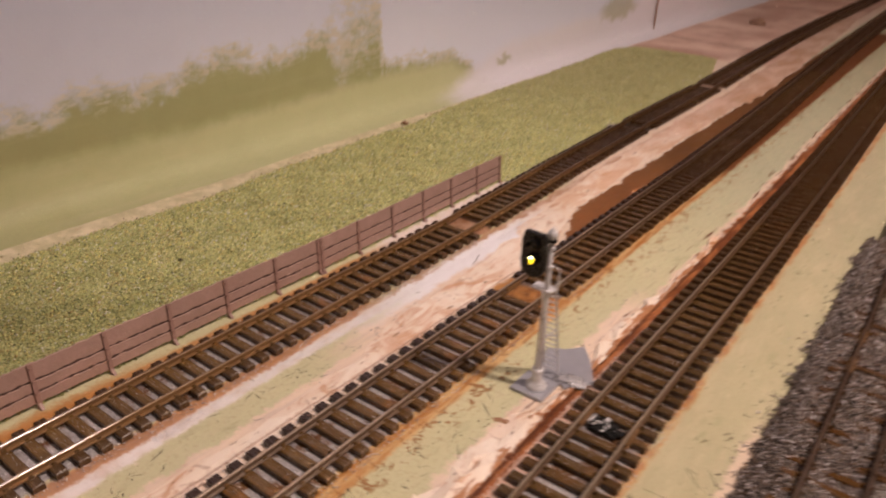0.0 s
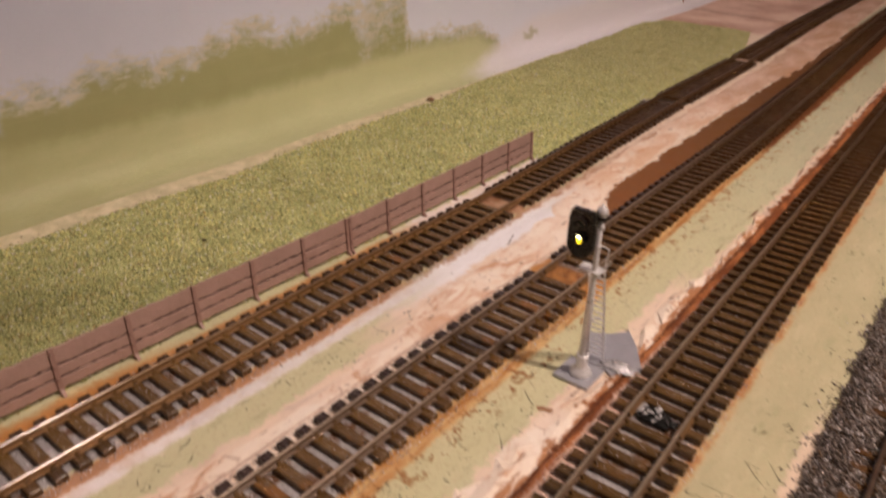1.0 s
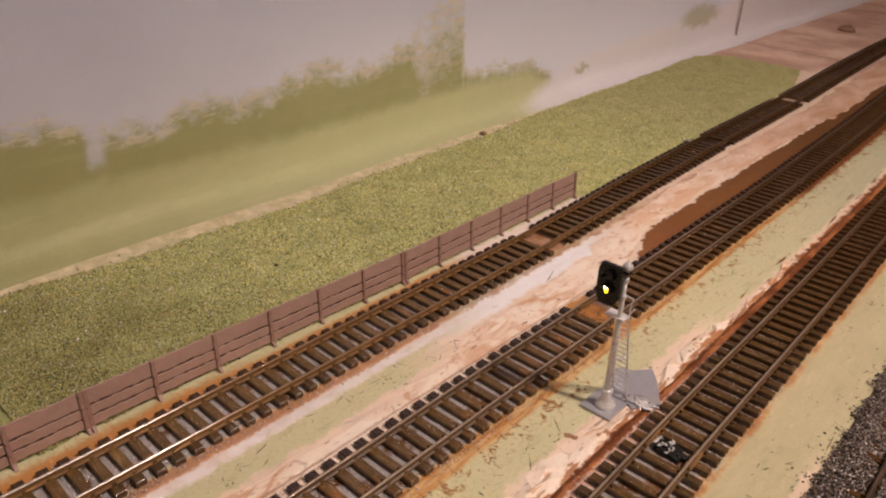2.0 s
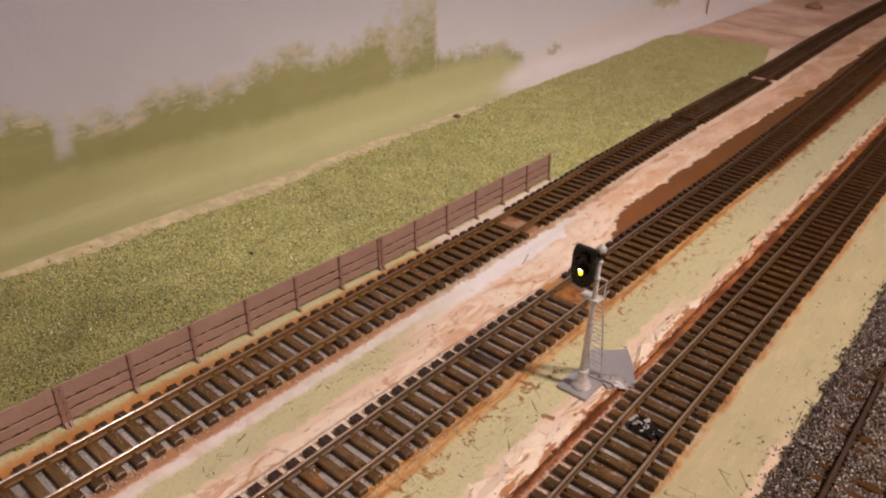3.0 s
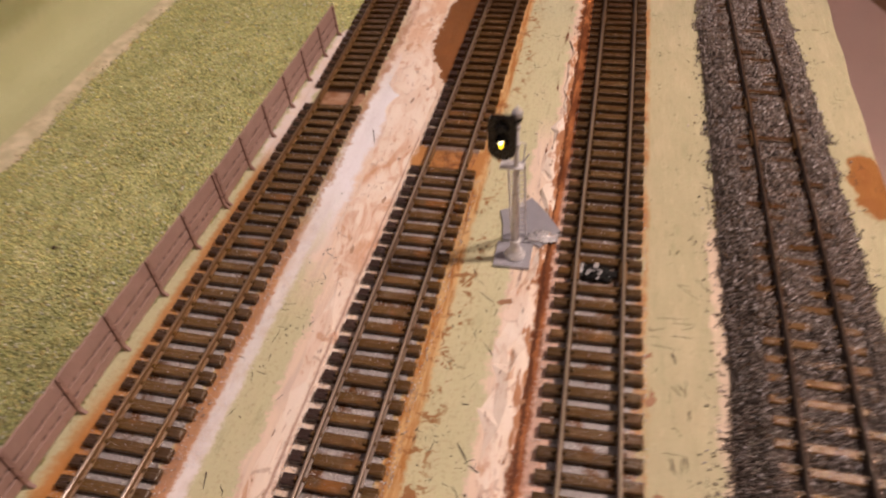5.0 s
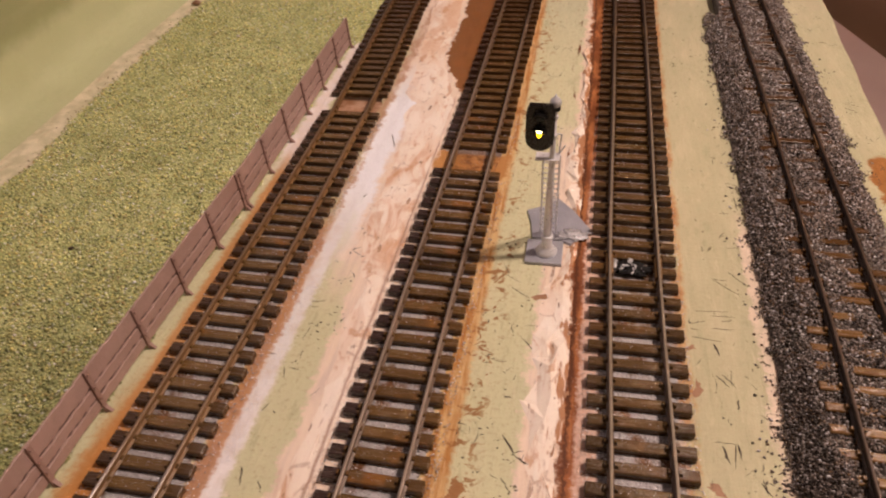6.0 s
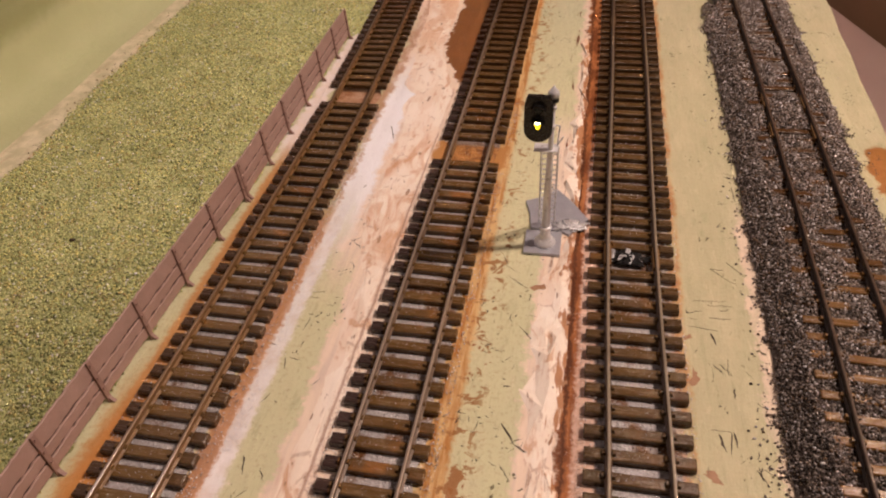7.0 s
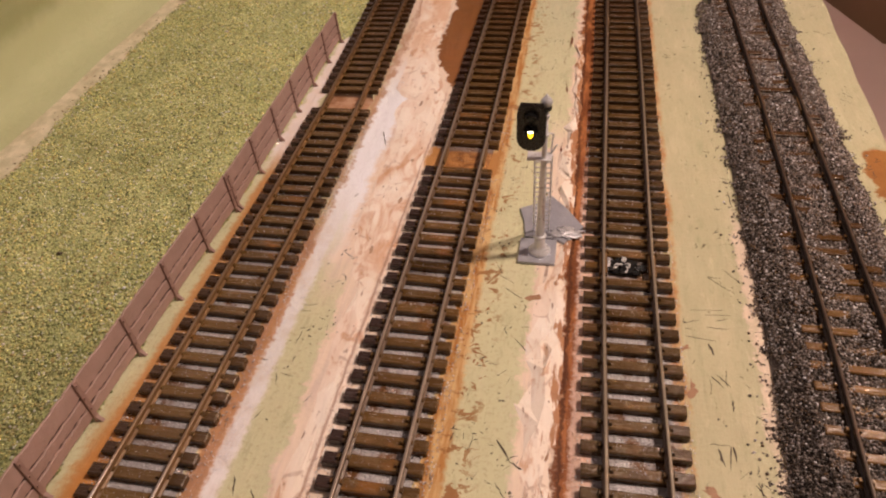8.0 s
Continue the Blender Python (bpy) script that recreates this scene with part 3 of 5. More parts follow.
GROUND, BED, PLASTER = ground_material(), bed_material(), plaster_material()
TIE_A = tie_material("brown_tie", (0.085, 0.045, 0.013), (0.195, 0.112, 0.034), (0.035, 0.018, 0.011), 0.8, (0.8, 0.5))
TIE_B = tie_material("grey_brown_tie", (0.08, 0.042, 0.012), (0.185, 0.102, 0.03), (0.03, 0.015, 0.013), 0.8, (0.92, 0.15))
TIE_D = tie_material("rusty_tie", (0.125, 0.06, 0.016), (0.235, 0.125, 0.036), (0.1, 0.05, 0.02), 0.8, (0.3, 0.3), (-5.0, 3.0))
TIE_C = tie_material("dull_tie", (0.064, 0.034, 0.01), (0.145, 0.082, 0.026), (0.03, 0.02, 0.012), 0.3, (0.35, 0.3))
RAIL, RAIL_TOP = rail_materials((0.1, 0.052, 0.017), (0.27, 0.15, 0.06), "ochre", ((0.15, 0.095, 0.05), (0.3, 0.21, 0.135)), 0.5, gleam=0.55)
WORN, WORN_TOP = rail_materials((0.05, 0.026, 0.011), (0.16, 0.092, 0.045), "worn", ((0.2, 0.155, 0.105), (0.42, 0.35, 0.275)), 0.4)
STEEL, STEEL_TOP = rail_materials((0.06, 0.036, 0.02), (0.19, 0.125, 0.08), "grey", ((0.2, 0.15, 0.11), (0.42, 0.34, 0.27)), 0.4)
RAIL_DARK = plain("dark_rusty_rail", (0.018, 0.01, 0.006), (0.05, 0.028, 0.015), 3, 0.5)
RUSTY_TOP = plain("rusty_rail_top", (0.045, 0.026, 0.016), (0.1, 0.06, 0.038), 3, 0.4, 0.2)
TURF_BASE = turf_base_material()
TURF = grain_material("turf_crumbs", [(0.0, (0.1, 0.13, 0.07)), (0.12, (0.27, 0.32, 0.15)), (0.3, (0.53, 0.585, 0.26)), (0.5, (0.8, 0.825, 0.36)), (0.57, (0.56, 0.36, 0.15)), (0.64, (0.61, 0.7, 0.38)), (0.8, (0.9, 0.855, 0.37)), (0.9, (1.0, 0.86, 0.32)), (0.95, (0.95, 0.95, 0.78)), (1.0, (1.0, 1.0, 1.0))], 0.85, (0.42, 0.5, 0.22))
STONE = stone_material([(0.0, (0.012, 0.009, 0.007)), (0.2, (0.055, 0.042, 0.034)), (0.42, (0.155, 0.122, 0.102)), (0.48, (0.18, 0.1, 0.045)), (0.55, (0.205, 0.165, 0.143)), (0.84, (0.315, 0.27, 0.248)), (0.94, (0.48, 0.44, 0.42)), (1.0, (0.92, 0.9, 0.94))])
STONE_BASE = plain("ballast_base", (0.05, 0.037, 0.028), (0.13, 0.1, 0.085), 7, 0.7, bump=1.0, deep=0.001)
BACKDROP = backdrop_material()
FENCE = plain("mauve_plastic", (0.3, 0.198, 0.163), (0.45, 0.302, 0.254), 1.6, 0.5, bump=0.35)
FENCE_POST = plain("mauve_post", (0.27, 0.165, 0.135), (0.36, 0.228, 0.19), 4, 0.5)
SILVER = plain("silver_paint", (0.7, 0.7, 0.72), (0.86, 0.86, 0.88), 5, 0.3, 0.35, bump=0.2)
GREY = plain("grey_plate_paint", (0.34, 0.35, 0.4), (0.46, 0.47, 0.52), 3, 0.36, 0.35, bump=0.45)
GLUE = plain("shiny_glue", (0.5, 0.5, 0.53), (0.85, 0.85, 0.88), 6, 0.22, 0.55, bump=0.5, deep=0.0008)
BLACK = plain("black_enamel", (0.004, 0.004, 0.004), (0.008, 0.0075, 0.007), 5, 0.26)
LENS_OFF = plain("dark_lens", (0.012, 0.02, 0.018), (0.02, 0.03, 0.026), 8, 0.12)
AMBER = plain("amber_lens", (0.05, 0.03, 0.004), (0.07, 0.04, 0.006), 8, 0.12)
LENS_ON = glow("lit_yellow_lens", (1.0, 0.66, 0.02), 3.0)
BULB = glow("white_hot_bulb", (1.0, 0.9, 0.5), 9.0)
PINK_TOP = plain("pink_table_top", (0.48, 0.34, 0.305), (0.54, 0.395, 0.355), 0.12, 0.6)
BROWN_FLOOR = plain("brown_floor", (0.3, 0.14, 0.06), (0.44, 0.23, 0.11), 0.04, 0.5)
WALL = plain("room_wall_paint", (0.16, 0.13, 0.11), (0.21, 0.175, 0.145), 0.05, 0.7)
BROWN_WALL = plain("brown_wall_panel", (0.3, 0.17, 0.1), (0.42, 0.26, 0.16), 0.03, 0.6)
DARK_CHIP = plain("dark_chips", (0.02, 0.013, 0.008), (0.07, 0.042, 0.022), 6, 0.6)
WHITE_CHIP = plain("pale_chips", (0.6, 0.57, 0.5), (0.7, 0.66, 0.6), 6, 0.6)
RED = plain("red_plastic", (0.45, 0.04, 0.02), (0.55, 0.06, 0.03), 2, 0.4)
BOARD_SIDE = plain("bare_board_side", (0.45, 0.33, 0.2), (0.55, 0.42, 0.27), 1.5, 0.7)


# ---- mesh helpers (plan units in, metres out) ----
def mesh_of(name, verts, faces, mats, which=None, smooth=False):
    me = bpy.data.meshes.new(name)
    me.from_pydata([(a * UNIT, b * UNIT, c * UNIT) for a, b, c in verts], [], faces)
    for m in mats:
        me.materials.append(m)
    if which is not None:
        me.polygons.foreach_set("material_index", which)
    if smooth:
        me.polygons.foreach_set("use_smooth", [True] * len(me.polygons))
    me.update()
    return me


def bm_mesh(name, bm, mats, smooth=False):
    bmesh.ops.scale(bm, vec=(UNIT,) * 3, verts=bm.verts)
    me = bpy.data.meshes.new(name)
    bm.normal_update()
    bm.to_mesh(me)
    bm.free()
    for m in mats:
        me.materials.append(m)
    if smooth:
        me.polygons.foreach_set("use_smooth", [True] * len(me.polygons))
    return me


def part(name, me, parent=None, at=None, label=""):
    ob = new(name, me)
    if parent:
        ob.parent = parent
    if at is not None:
        ob.matrix_basis = at
    if label:
        ob["label"] = label
    return ob


def at_plan(x, y, z, rx=0, ry=0, rz=0):
    return pose(x * UNIT, y * UNIT, z * UNIT, rx, ry, rz)


def box(bm, x0, x1, y0, y1, z0, z1, bevel=0.0):
    vs = [bm.verts.new((x, y, z)) for z in (z0, z1) for y in (y0, y1) for x in (x0, x1)]
    quads = [(0, 2, 3, 1), (4, 5, 7, 6), (0, 1, 5, 4), (2, 6, 7, 3), (0, 4, 6, 2), (1, 3, 7, 5)]
    fs = [bm.faces.new([vs[i] for i in q]) for q in quads]
    if bevel:
        edges = {e for f in fs for e in f.edges}
        bmesh.ops.bevel(bm, geom=list(edges), offset=bevel, segments=2, affect="EDGES", profile=0.6)
    return vs


def lathe(bm, profile, cx=0.0, cy=0.0, n=20):
    """Turned shape about a vertical axis; profile of (radius, height)."""
    rings = []
    for r, z in profile:
        rings.append([bm.verts.new((cx + r * math.cos(2 * math.pi * k / n), cy + r * math.sin(2 * math.pi * k / n), z)) for k in range(n)])
    for a, b in zip(rings, rings[1:]):
        for k in range(n):
            bm.faces.new((a[k], a[(k + 1) % n], b[(k + 1) % n], b[k]))
    bm.faces.new(list(reversed(rings[0])))
    bm.faces.new(rings[-1])


def rod(bm, a, b, r, n=8, r2=None):
    a, b = Vector(a), Vector(b)
    q = (b - a).to_track_quat("Z", "Y").to_matrix()
    r2 = r if r2 is None else r2
    ra = [bm.verts.new(a + q @ Vector((r * math.cos(2 * math.pi * k / n), r * math.sin(2 * math.pi * k / n), 0))) for k in range(n)]
    rb = [bm.verts.new(b + q @ Vector((r2 * math.cos(2 * math.pi * k / n), r2 * math.sin(2 * math.pi * k / n), 0))) for k in range(n)]
    for k in range(n):
        bm.faces.new((ra[k], ra[(k + 1) % n], rb[(k + 1) % n], rb[k]))
    bm.faces.new(list(reversed(ra)))
    bm.faces.new(rb)


def between(points, y):
    ys, xs = [p[0] for p in points], [p[1] for p in points]
    return float(np.interp(y, ys, xs))


def slope(points, y):
    return (between(points, y + 0.5) - between(points, y - 0.5)) / 1.0


rng = np.random.default_rng(7)

# ---- setting ----
# the layout board: one sheet with a cut edge towards the aisle
def board():
    bm = bmesh.new()
    edge = [(-60, 11.9), (-2, 12.2), (6, 12.18), (12, 12.35), (21, 12.7), (60, 13.8), (140, 16)]
    rows = []
    ys = [-60 + 2.5 * k for k in range(81)]
    for y in ys:
        xe = between(edge, y) + 0.06 * math.sin(y * 1.3)
        xs = [-26 + (xe + 26) * k / 24 for k in range(25)]
        rows.append([bm.verts.new((x, y, 0)) for x in xs] + [bm.verts.new((xe - 0.02, y, -1.8)), bm.verts.new((-26, y, -1.8))])
    for a, b in zip(rows, rows[1:]):
        for k in range(24):
            bm.faces.new((a[k], a[k + 1], b[k + 1], b[k]))
        f = bm.faces.new((a[24], a[25], b[25], b[24]))
        f.material_index = 1
        bm.faces.new((a[25], a[26], b[26], b[25])).material_index = 1
    return bm_mesh("ground", bm, [GROUND, BOARD_SIDE])


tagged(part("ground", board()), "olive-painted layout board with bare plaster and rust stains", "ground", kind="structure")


# backdrop wall with a small cove at its foot
def backdrop():
    verts, faces = [], []
    prof = [(-21.7, -0.03), (-22.55, 0.04), (-23.2, 0.15), (-23.66, 0.45), (-23.9, 0.95), (-24.0, 1.7), (-24.0, 6), (-24.0, 20), (-24.0, 45), (-25.0, 45), (-25.0, 0.0)]
    ys = [-60 + 4 * k for k in range(51)]
    for y in ys:
        wob = 0.12 * math.sin(y * 0.31) + 0.08 * math.sin(y * 0.83)
        verts += [(x + (wob if z < 2 else 0), y, z) for x, z in prof]
    n = len(prof)
    for a in range(len(ys) - 1):
        for k in range(n - 1):
            faces.append((a * n + k, (a + 1) * n + k, (a + 1) * n + k + 1, a * n + k + 1))
    faces.append(tuple((len(ys) - 1) * n + k for k in reversed(range(n))))
    me = mesh_of("backdrop", verts, faces, [BACKDROP], smooth=True)
    return me


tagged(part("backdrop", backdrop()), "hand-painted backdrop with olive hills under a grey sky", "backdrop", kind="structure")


def room():
    for name, x0, x1, y0, y1, z0, z1, m, label in (
        ("floor", -26, 120, -90, 150, -100, -95, BROWN_FLOOR, "brown floor of the room"),
        ("ceiling", -26, 120, -90, 150, 160, 165, WALL, "dim ceiling of the room"),
        ("wall_west", -31, -26, -90, 150, -95, 160, WALL, "taupe room wall behind the backdrop"),
        ("wall_east", 120, 125, -90, 150, -95, 160, WALL, "taupe room wall"),
        ("wall_south", -26, 120, -95, -90, -95, 160, WALL, "taupe room wall"),
        ("wall_north", -26, 120, 150, 155, -95, 160, BROWN_WALL, "brown panelled room wall"),
    ):
        bm = bmesh.new()
        box(bm, x0, x1, y0, y1, z0, z1)
        tagged(part(name, bm_mesh(name, bm, [m])), label, name.split("_")[0], kind="structure")


room()


# ---- turf ----
def turf_edges(y):
    left = between([(-30, -21.6), (-10, -21.2), (-4, -20.7), (4, -20.5), (10, -21.0), (19, -21.0), (28, -21.7), (41, -21.9), (55, -22.6), (58, -21.0)], y)
    right = between([(-30, -11.15), (-10, -11.1), (1, -10.8), (14.6, -10.85), (15.5, -10.3), (24, -10.6), (32, -10.55), (44, -10.6), (50, -11.0), (58, -13.0)], y)
    left += 0.1 * math.sin(y * 0.7) + 0.05 * math.sin(y * 2.7 + 1) + 0.12 * noise.noise((y * 1.7, 3.0, 0.0))
    return left, right + 0.05 * math.sin(y * 3.1)


def turf_sheet():
    verts, faces = [], []
    ys = np.arange(-30, 57.6, 0.5)
    n = 40
    for y in ys:
        a, b = turf_edges(y)
        for k in range(n + 1):
            f = k / n
            rim = min(1.0, 6 * min(f, 1 - f))
            h = 0.03 + rim * (0.08 + 0.06 * noise.noise((a + (b - a) * f, y, 0.3)) + 0.04 * noise.noise(((a + (b - a) * f) * 3, y * 3, 7.0)))
            verts.append((a + (b - a) * f, y, h))
    for r in range(len(ys) - 1):
        for k in range(n):
            i = r * (n + 1) + k
            faces.append((i, i + 1, i + n + 2, i + n + 1))
    return mesh_of("turf", verts, faces, [TURF_BASE], smooth=True)


tagged(part("turf_mat", turf_sheet()), "mat of mixed green and yellow scatter turf", "turf", kind="stuff")


def plaster_sheet(left, right, y0, y1, seed, lift, n=3, pace=1.1):
    """Torn plaster: crumpled facets with a ragged rim."""
    r = random.Random(seed)
    verts, faces = [], []
    ys = np.arange(y0, y1, pace)
    for j, y in enumerate(ys):
        a, b = between(left, y) + r.uniform(-0.22, 0.22), between(right, y) + r.uniform(-0.06, 0.06) * (0.4 if y > 10 else 1)
        for k in range(n + 1):
            f = k / n
            rim = k in (0, n) or j in (0, len(ys) - 1)
            z = -0.01 if rim else 0.012 + lift * r.random() ** 1.6
            verts.append((a + (b - a) * f + (0 if rim else r.uniform(-0.2, 0.2)), y + r.uniform(-0.42, 0.42) * pace * (0.3 if rim and y > 10 else 1), z))
    for j in range(len(ys) - 1):
        for k in range(n):
            i = j * (n + 1) + k
            q = (i, i + 1, i + n + 2, i + n + 1)
            faces += [(q[0], q[1], q[2]), (q[0], q[2], q[3])] if r.random() < 0.5 else [(q[0], q[1], q[3]), (q[1], q[2], q[3])]
    return mesh_of("plaster_sheet", verts, faces, [PLASTER])


tagged(part("plaster_strip", plaster_sheet([(-26, -5.6), (-9, -5.75), (-6, -5.6), (-3, -5.55), (-1, -6.0), (2, -6.2), (7, -6.5), (10, -6.9), (14, -7.4), (30, -8.0), (45, -8.25), (70, -8.8), (100, -9.5)], [(-26, -4.5), (9.5, -4.4), (11, -4.95), (14, -5.8), (36, -5.75), (44, -5.0), (60, -5.3), (100, -7.0)], -26, 100, 3, 0.04)),
       "torn pinkish plaster strip between two tracks", "plaster", kind="stuff")
tagged(part("plaster_strip", plaster_sheet([(-26, 0.1), (-9, 0.2), (-6, -0.1), (-4, 0.05), (-1.4, -0.2), (-0.6, 0.55), (2.6, 0.7), (4.5, 0.35), (8, 0.55), (16, 0.65)], [(-26, 1.02), (-8, 1.0), (16, 0.98)], -26, 16, 8, 0.16, 3, 0.72)),
       "torn pinkish plaster strip beside the signal", "plaster", kind="stuff")


def crumbs(name, xs, ys, zs, sizes, material_, flat=0.8):
    """Many small eight-sided grains in one mesh."""
    n = len(xs)
    base = np.array([(1, 0, 0), (0, 1, 0), (-1, 0, 0), (0, -1, 0), (0, 0, 1), (0, 0, -1)], float)
    tri = np.array([(0, 1, 4), (1, 2, 4), (2, 3, 4), (3, 0, 4), (1, 0, 5), (2, 1, 5), (3, 2, 5), (0, 3, 5)])
    jit = base[None] * (1 + rng.uniform(-0.4, 0.4, (n, 6, 1)))
    ang = rng.uniform(0, 2 * np.pi, n)
    tilt = rng.uniform(-0.9, 0.9, n)
    c, s = np.cos(ang)[:, None], np.sin(ang)[:, None]
    ct, st = np.cos(tilt)[:, None], np.sin(tilt)[:, None]
    x0, y0, z0 = jit[..., 0], jit[..., 1], jit[..., 2] * flat
    y1, z1 = y0 * ct - z0 * st, y0 * st + z0 * ct
    v = np.stack([x0 * c - y1 * s, x0 * s + y1 * c, z1], -1) * sizes[:, None, None]
    v += np.stack([xs, ys, zs], -1)[:, None]
    f = tri[None] + 6 * np.arange(n)[:, None, None]
    me = bpy.data.meshes.new(name)
    me.vertices.add(6 * n)
    me.vertices.foreach_set("co", (v * UNIT).astype(np.float32).ravel())
    me.loops.add(24 * n)
    me.loops.foreach_set("vertex_index", f.astype(np.int32).ravel())
    me.polygons.add(8 * n)
    me.polygons.foreach_set("loop_start", np.arange(0, 24 * n, 3, dtype=np.int32))
    me.materials.append(material_)
    me.update(calc_edges=True)
    me.validate()
    return me


def turf_crumbs(count):
    ys = -14 + 71.5 * rng.random(count) ** 1.6
    edge = np.array([turf_edges(y) for y in ys])
    f = rng.uniform(-0.012, 1.004, count)
    xs = edge[:, 0] + (edge[:, 1] - edge[:, 0]) * f
    rim = np.clip(6 * np.minimum(f, 1 - f), 0, 1)
    zs = 0.04 + rim * 0.09 + rng.uniform(-0.02, 0.045, count)
    return crumbs("turf_crumbs", xs, ys, zs, 0.02 + 0.04 * rng.random(count) ** 1.6, TURF, 0.5)


tagged(part("turf_crumbs", turf_crumbs(170000)), "loose green and yellow turf crumbs on the mat", "turf", kind="stuff")

# ---- tracks ----
LINE_1 = [(-40, -9.03), (-14, -8.86), (-8, -8.82), (-3, -8.78), (7.7, -8.76), (9.2, -8.80), (13.5, -8.93), (18.5, -9.16), (30, -9.38), (45, -9.46), (52, -9.63), (61, -9.93), (75, -10.18), (95, -10.16), (110, -9.93), (140, -9.48)]
LINE_2 = [(-40, -3.36), (-10, -3.28), (-3, -3.24), (3, -3.16), (9, -3.10), (14, -3.08), (24, -3.01), (40, -3.23), (52, -3.51), (67, -3.96), (85, -4.26), (140, -4.76)]
LINE_3 = [(-40, 3.05), (-8, 2.85), (-4, 2.77), (0, 2.72), (3, 2.72), (10, 2.75), (30, 2.73), (60, 2.45), (130, 1.55)]
LINE_4 = [(-40, 8.1), (-8, 8.4), (-3, 8.52), (3, 8.56), (10, 8.58), (18, 8.5), (30, 8.45), (60, 8.2), (130, 7)]
GAUGE = 1.45


def tie_mesh(name, length, width, height, m, chairs=True):
    """One tie with chamfered top and four rail fastenings."""
    bm = bmesh.new()
    l, w = length / 2, width / 2
    ring0 = [(-l, -w), (l, -w), (l, w), (-l, w)]
    lo = [bm.verts.new((x, y, 0)) for x, y in ring0]
    hi = [bm.verts.new((x, y, height - 0.025)) for x, y in ring0]
    top = [bm.verts.new((x - math.copysign(0.03, x), y - math.copysign(0.03, y), height)) for x, y in ring0]
    for a, b in ((lo, hi), (hi, top)):
        for k in range(4):
            bm.faces.new((a[k], a[(k + 1) % 4], b[(k + 1) % 4], b[k]))
    bm.faces.new(top)
    for s in (-1, 1) if chairs else ():
        for o in (-0.12, 0.12):
            c = s * GAUGE / 2 + o
            q = [bm.verts.new((c + dx, dy, height)) for dx, dy in ((-0.05, -0.07), (0.05, -0.07), (0.05, 0.07), (-0.05, 0.07))]
            p = [bm.verts.new((c + dx * 0.6, dy * 0.7, height + 0.095)) for dx, dy in ((-0.05, -0.07), (0.05, -0.07), (0.05, 0.07), (-0.05, 0.07))]
            for k in range(4):
                bm.faces.new((q[k], q[(k + 1) % 4], p[(k + 1) % 4], p[k]))
            bm.faces.new(p)
    return bm_mesh(name, bm, [m])


def rail_mesh(line, side, y0, y1, z0, top):
    prof = [(-0.085, 0), (0.085, 0), (0.085, 0.03), (0.026, 0.06), (0.026, 0.16), (0.05, 0.18), (0.05, 0.208), (0.045, 0.229), (0.033, 0.243), (0.015, 0.25), (-0.015, 0.25), (-0.033, 0.243), (-0.045, 0.229), (-0.05, 0.208), (-0.05, 0.18), (-0.026, 0.16), (-0.026, 0.06), (-0.085, 0.03)]
    ys = np.concatenate([np.arange(y0, min(y1, 50), 1.0), np.arange(max(y0, 50), y1, 5.0), [y1]])
    verts, faces, which = [], [], []
    n = len(prof)
    for y in ys:
        s = slope(line, y)
        cx = between(line, y) + side * GAUGE / 2
        cy = y - s * side * GAUGE / 2
        verts += [(cx + a, cy, z0 + h) for a, h in prof]
    for r in range(len(ys) - 1):
        for k in range(n):
            j = (k + 1) % n
            faces.append((r * n + k, r * n + j, (r + 1) * n + j, (r + 1) * n + k))
            which.append(1 if k in (7, 8, 9, 10) else 0)
    faces += [tuple(reversed(range(n))), tuple((len(ys) - 1) * n + k for k in range(n))]
    which += [0, 0]
    me = mesh_of("rail", verts, faces, [{RUSTY_TOP: RAIL_DARK, STEEL_TOP: STEEL, WORN_TOP: WORN}.get(top, RAIL), top], which)
    # the rounded head is smooth
    me.polygons.foreach_set("use_smooth", [f < len(faces) - 2 and 5 <= f % n <= 13 for f in range(len(faces))])
    return me


def joiner_mesh(length=0.95):
    bm = bmesh.new()
    for s in (-1, 1):
        box(bm, s * 0.075 - 0.025, s * 0.075 + 0.025, -length / 2, length / 2, 0.02, 0.15, 0.01)
    box(bm, -0.12, 0.12, -length / 2, length / 2, -0.015, 0.025, 0.008)
    return bm_mesh("joiner", bm, [RAIL])


JOINER = joiner_mesh()


def track(line, tie, pitch, first, gaps, z0, y_near, y_far, label, joints, jitter=0.02, tie_h=0.2, top=None, aside=0.0):
    thing = tagged(new("model_railway_track"), label, "railway track", group="parallel model railway tracks")
    y, rest = first, []
    r = random.Random(int(first * 100) + 5)
    while y < y_far:
        if not any(a < y < b for a, b in gaps):
            turn = math.degrees(math.atan(-slope(line, y))) + r.uniform(-0.8, 0.8)
            at = at_plan(between(line, y) + aside + r.uniform(-jitter, jitter), y + r.uniform(-jitter, jitter), z0, 0, 0, turn)
            if y < 58:
                part("tie", tie, thing, at)
            else:
                rest.append(at)
        y += pitch
    # far ties, too small to tell apart, in one mesh
    if rest:
        bm = bmesh.new()
        for at in rest:
            vs = box(bm, -1.28, 1.28, -0.16, 0.16, 0, tie_h)
            for v in vs:
                v.co = (at @ (v.co * UNIT)) / UNIT
        ob = part("distant_track_stretch", bm_mesh("distant_track_stretch", bm, [tie.materials[0]]), thing)
        ob["kind"] = "stuff"
    for side in (-1, 1):
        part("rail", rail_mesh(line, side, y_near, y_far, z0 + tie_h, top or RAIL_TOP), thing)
        for j in joints:
            part("rail_joiner", JOINER, thing, at_plan(between(line, j) + side * GAUGE / 2, j, z0 + tie_h + 0.005, 0, 0, math.degrees(math.atan(-slope(line, j)))))
    return thing


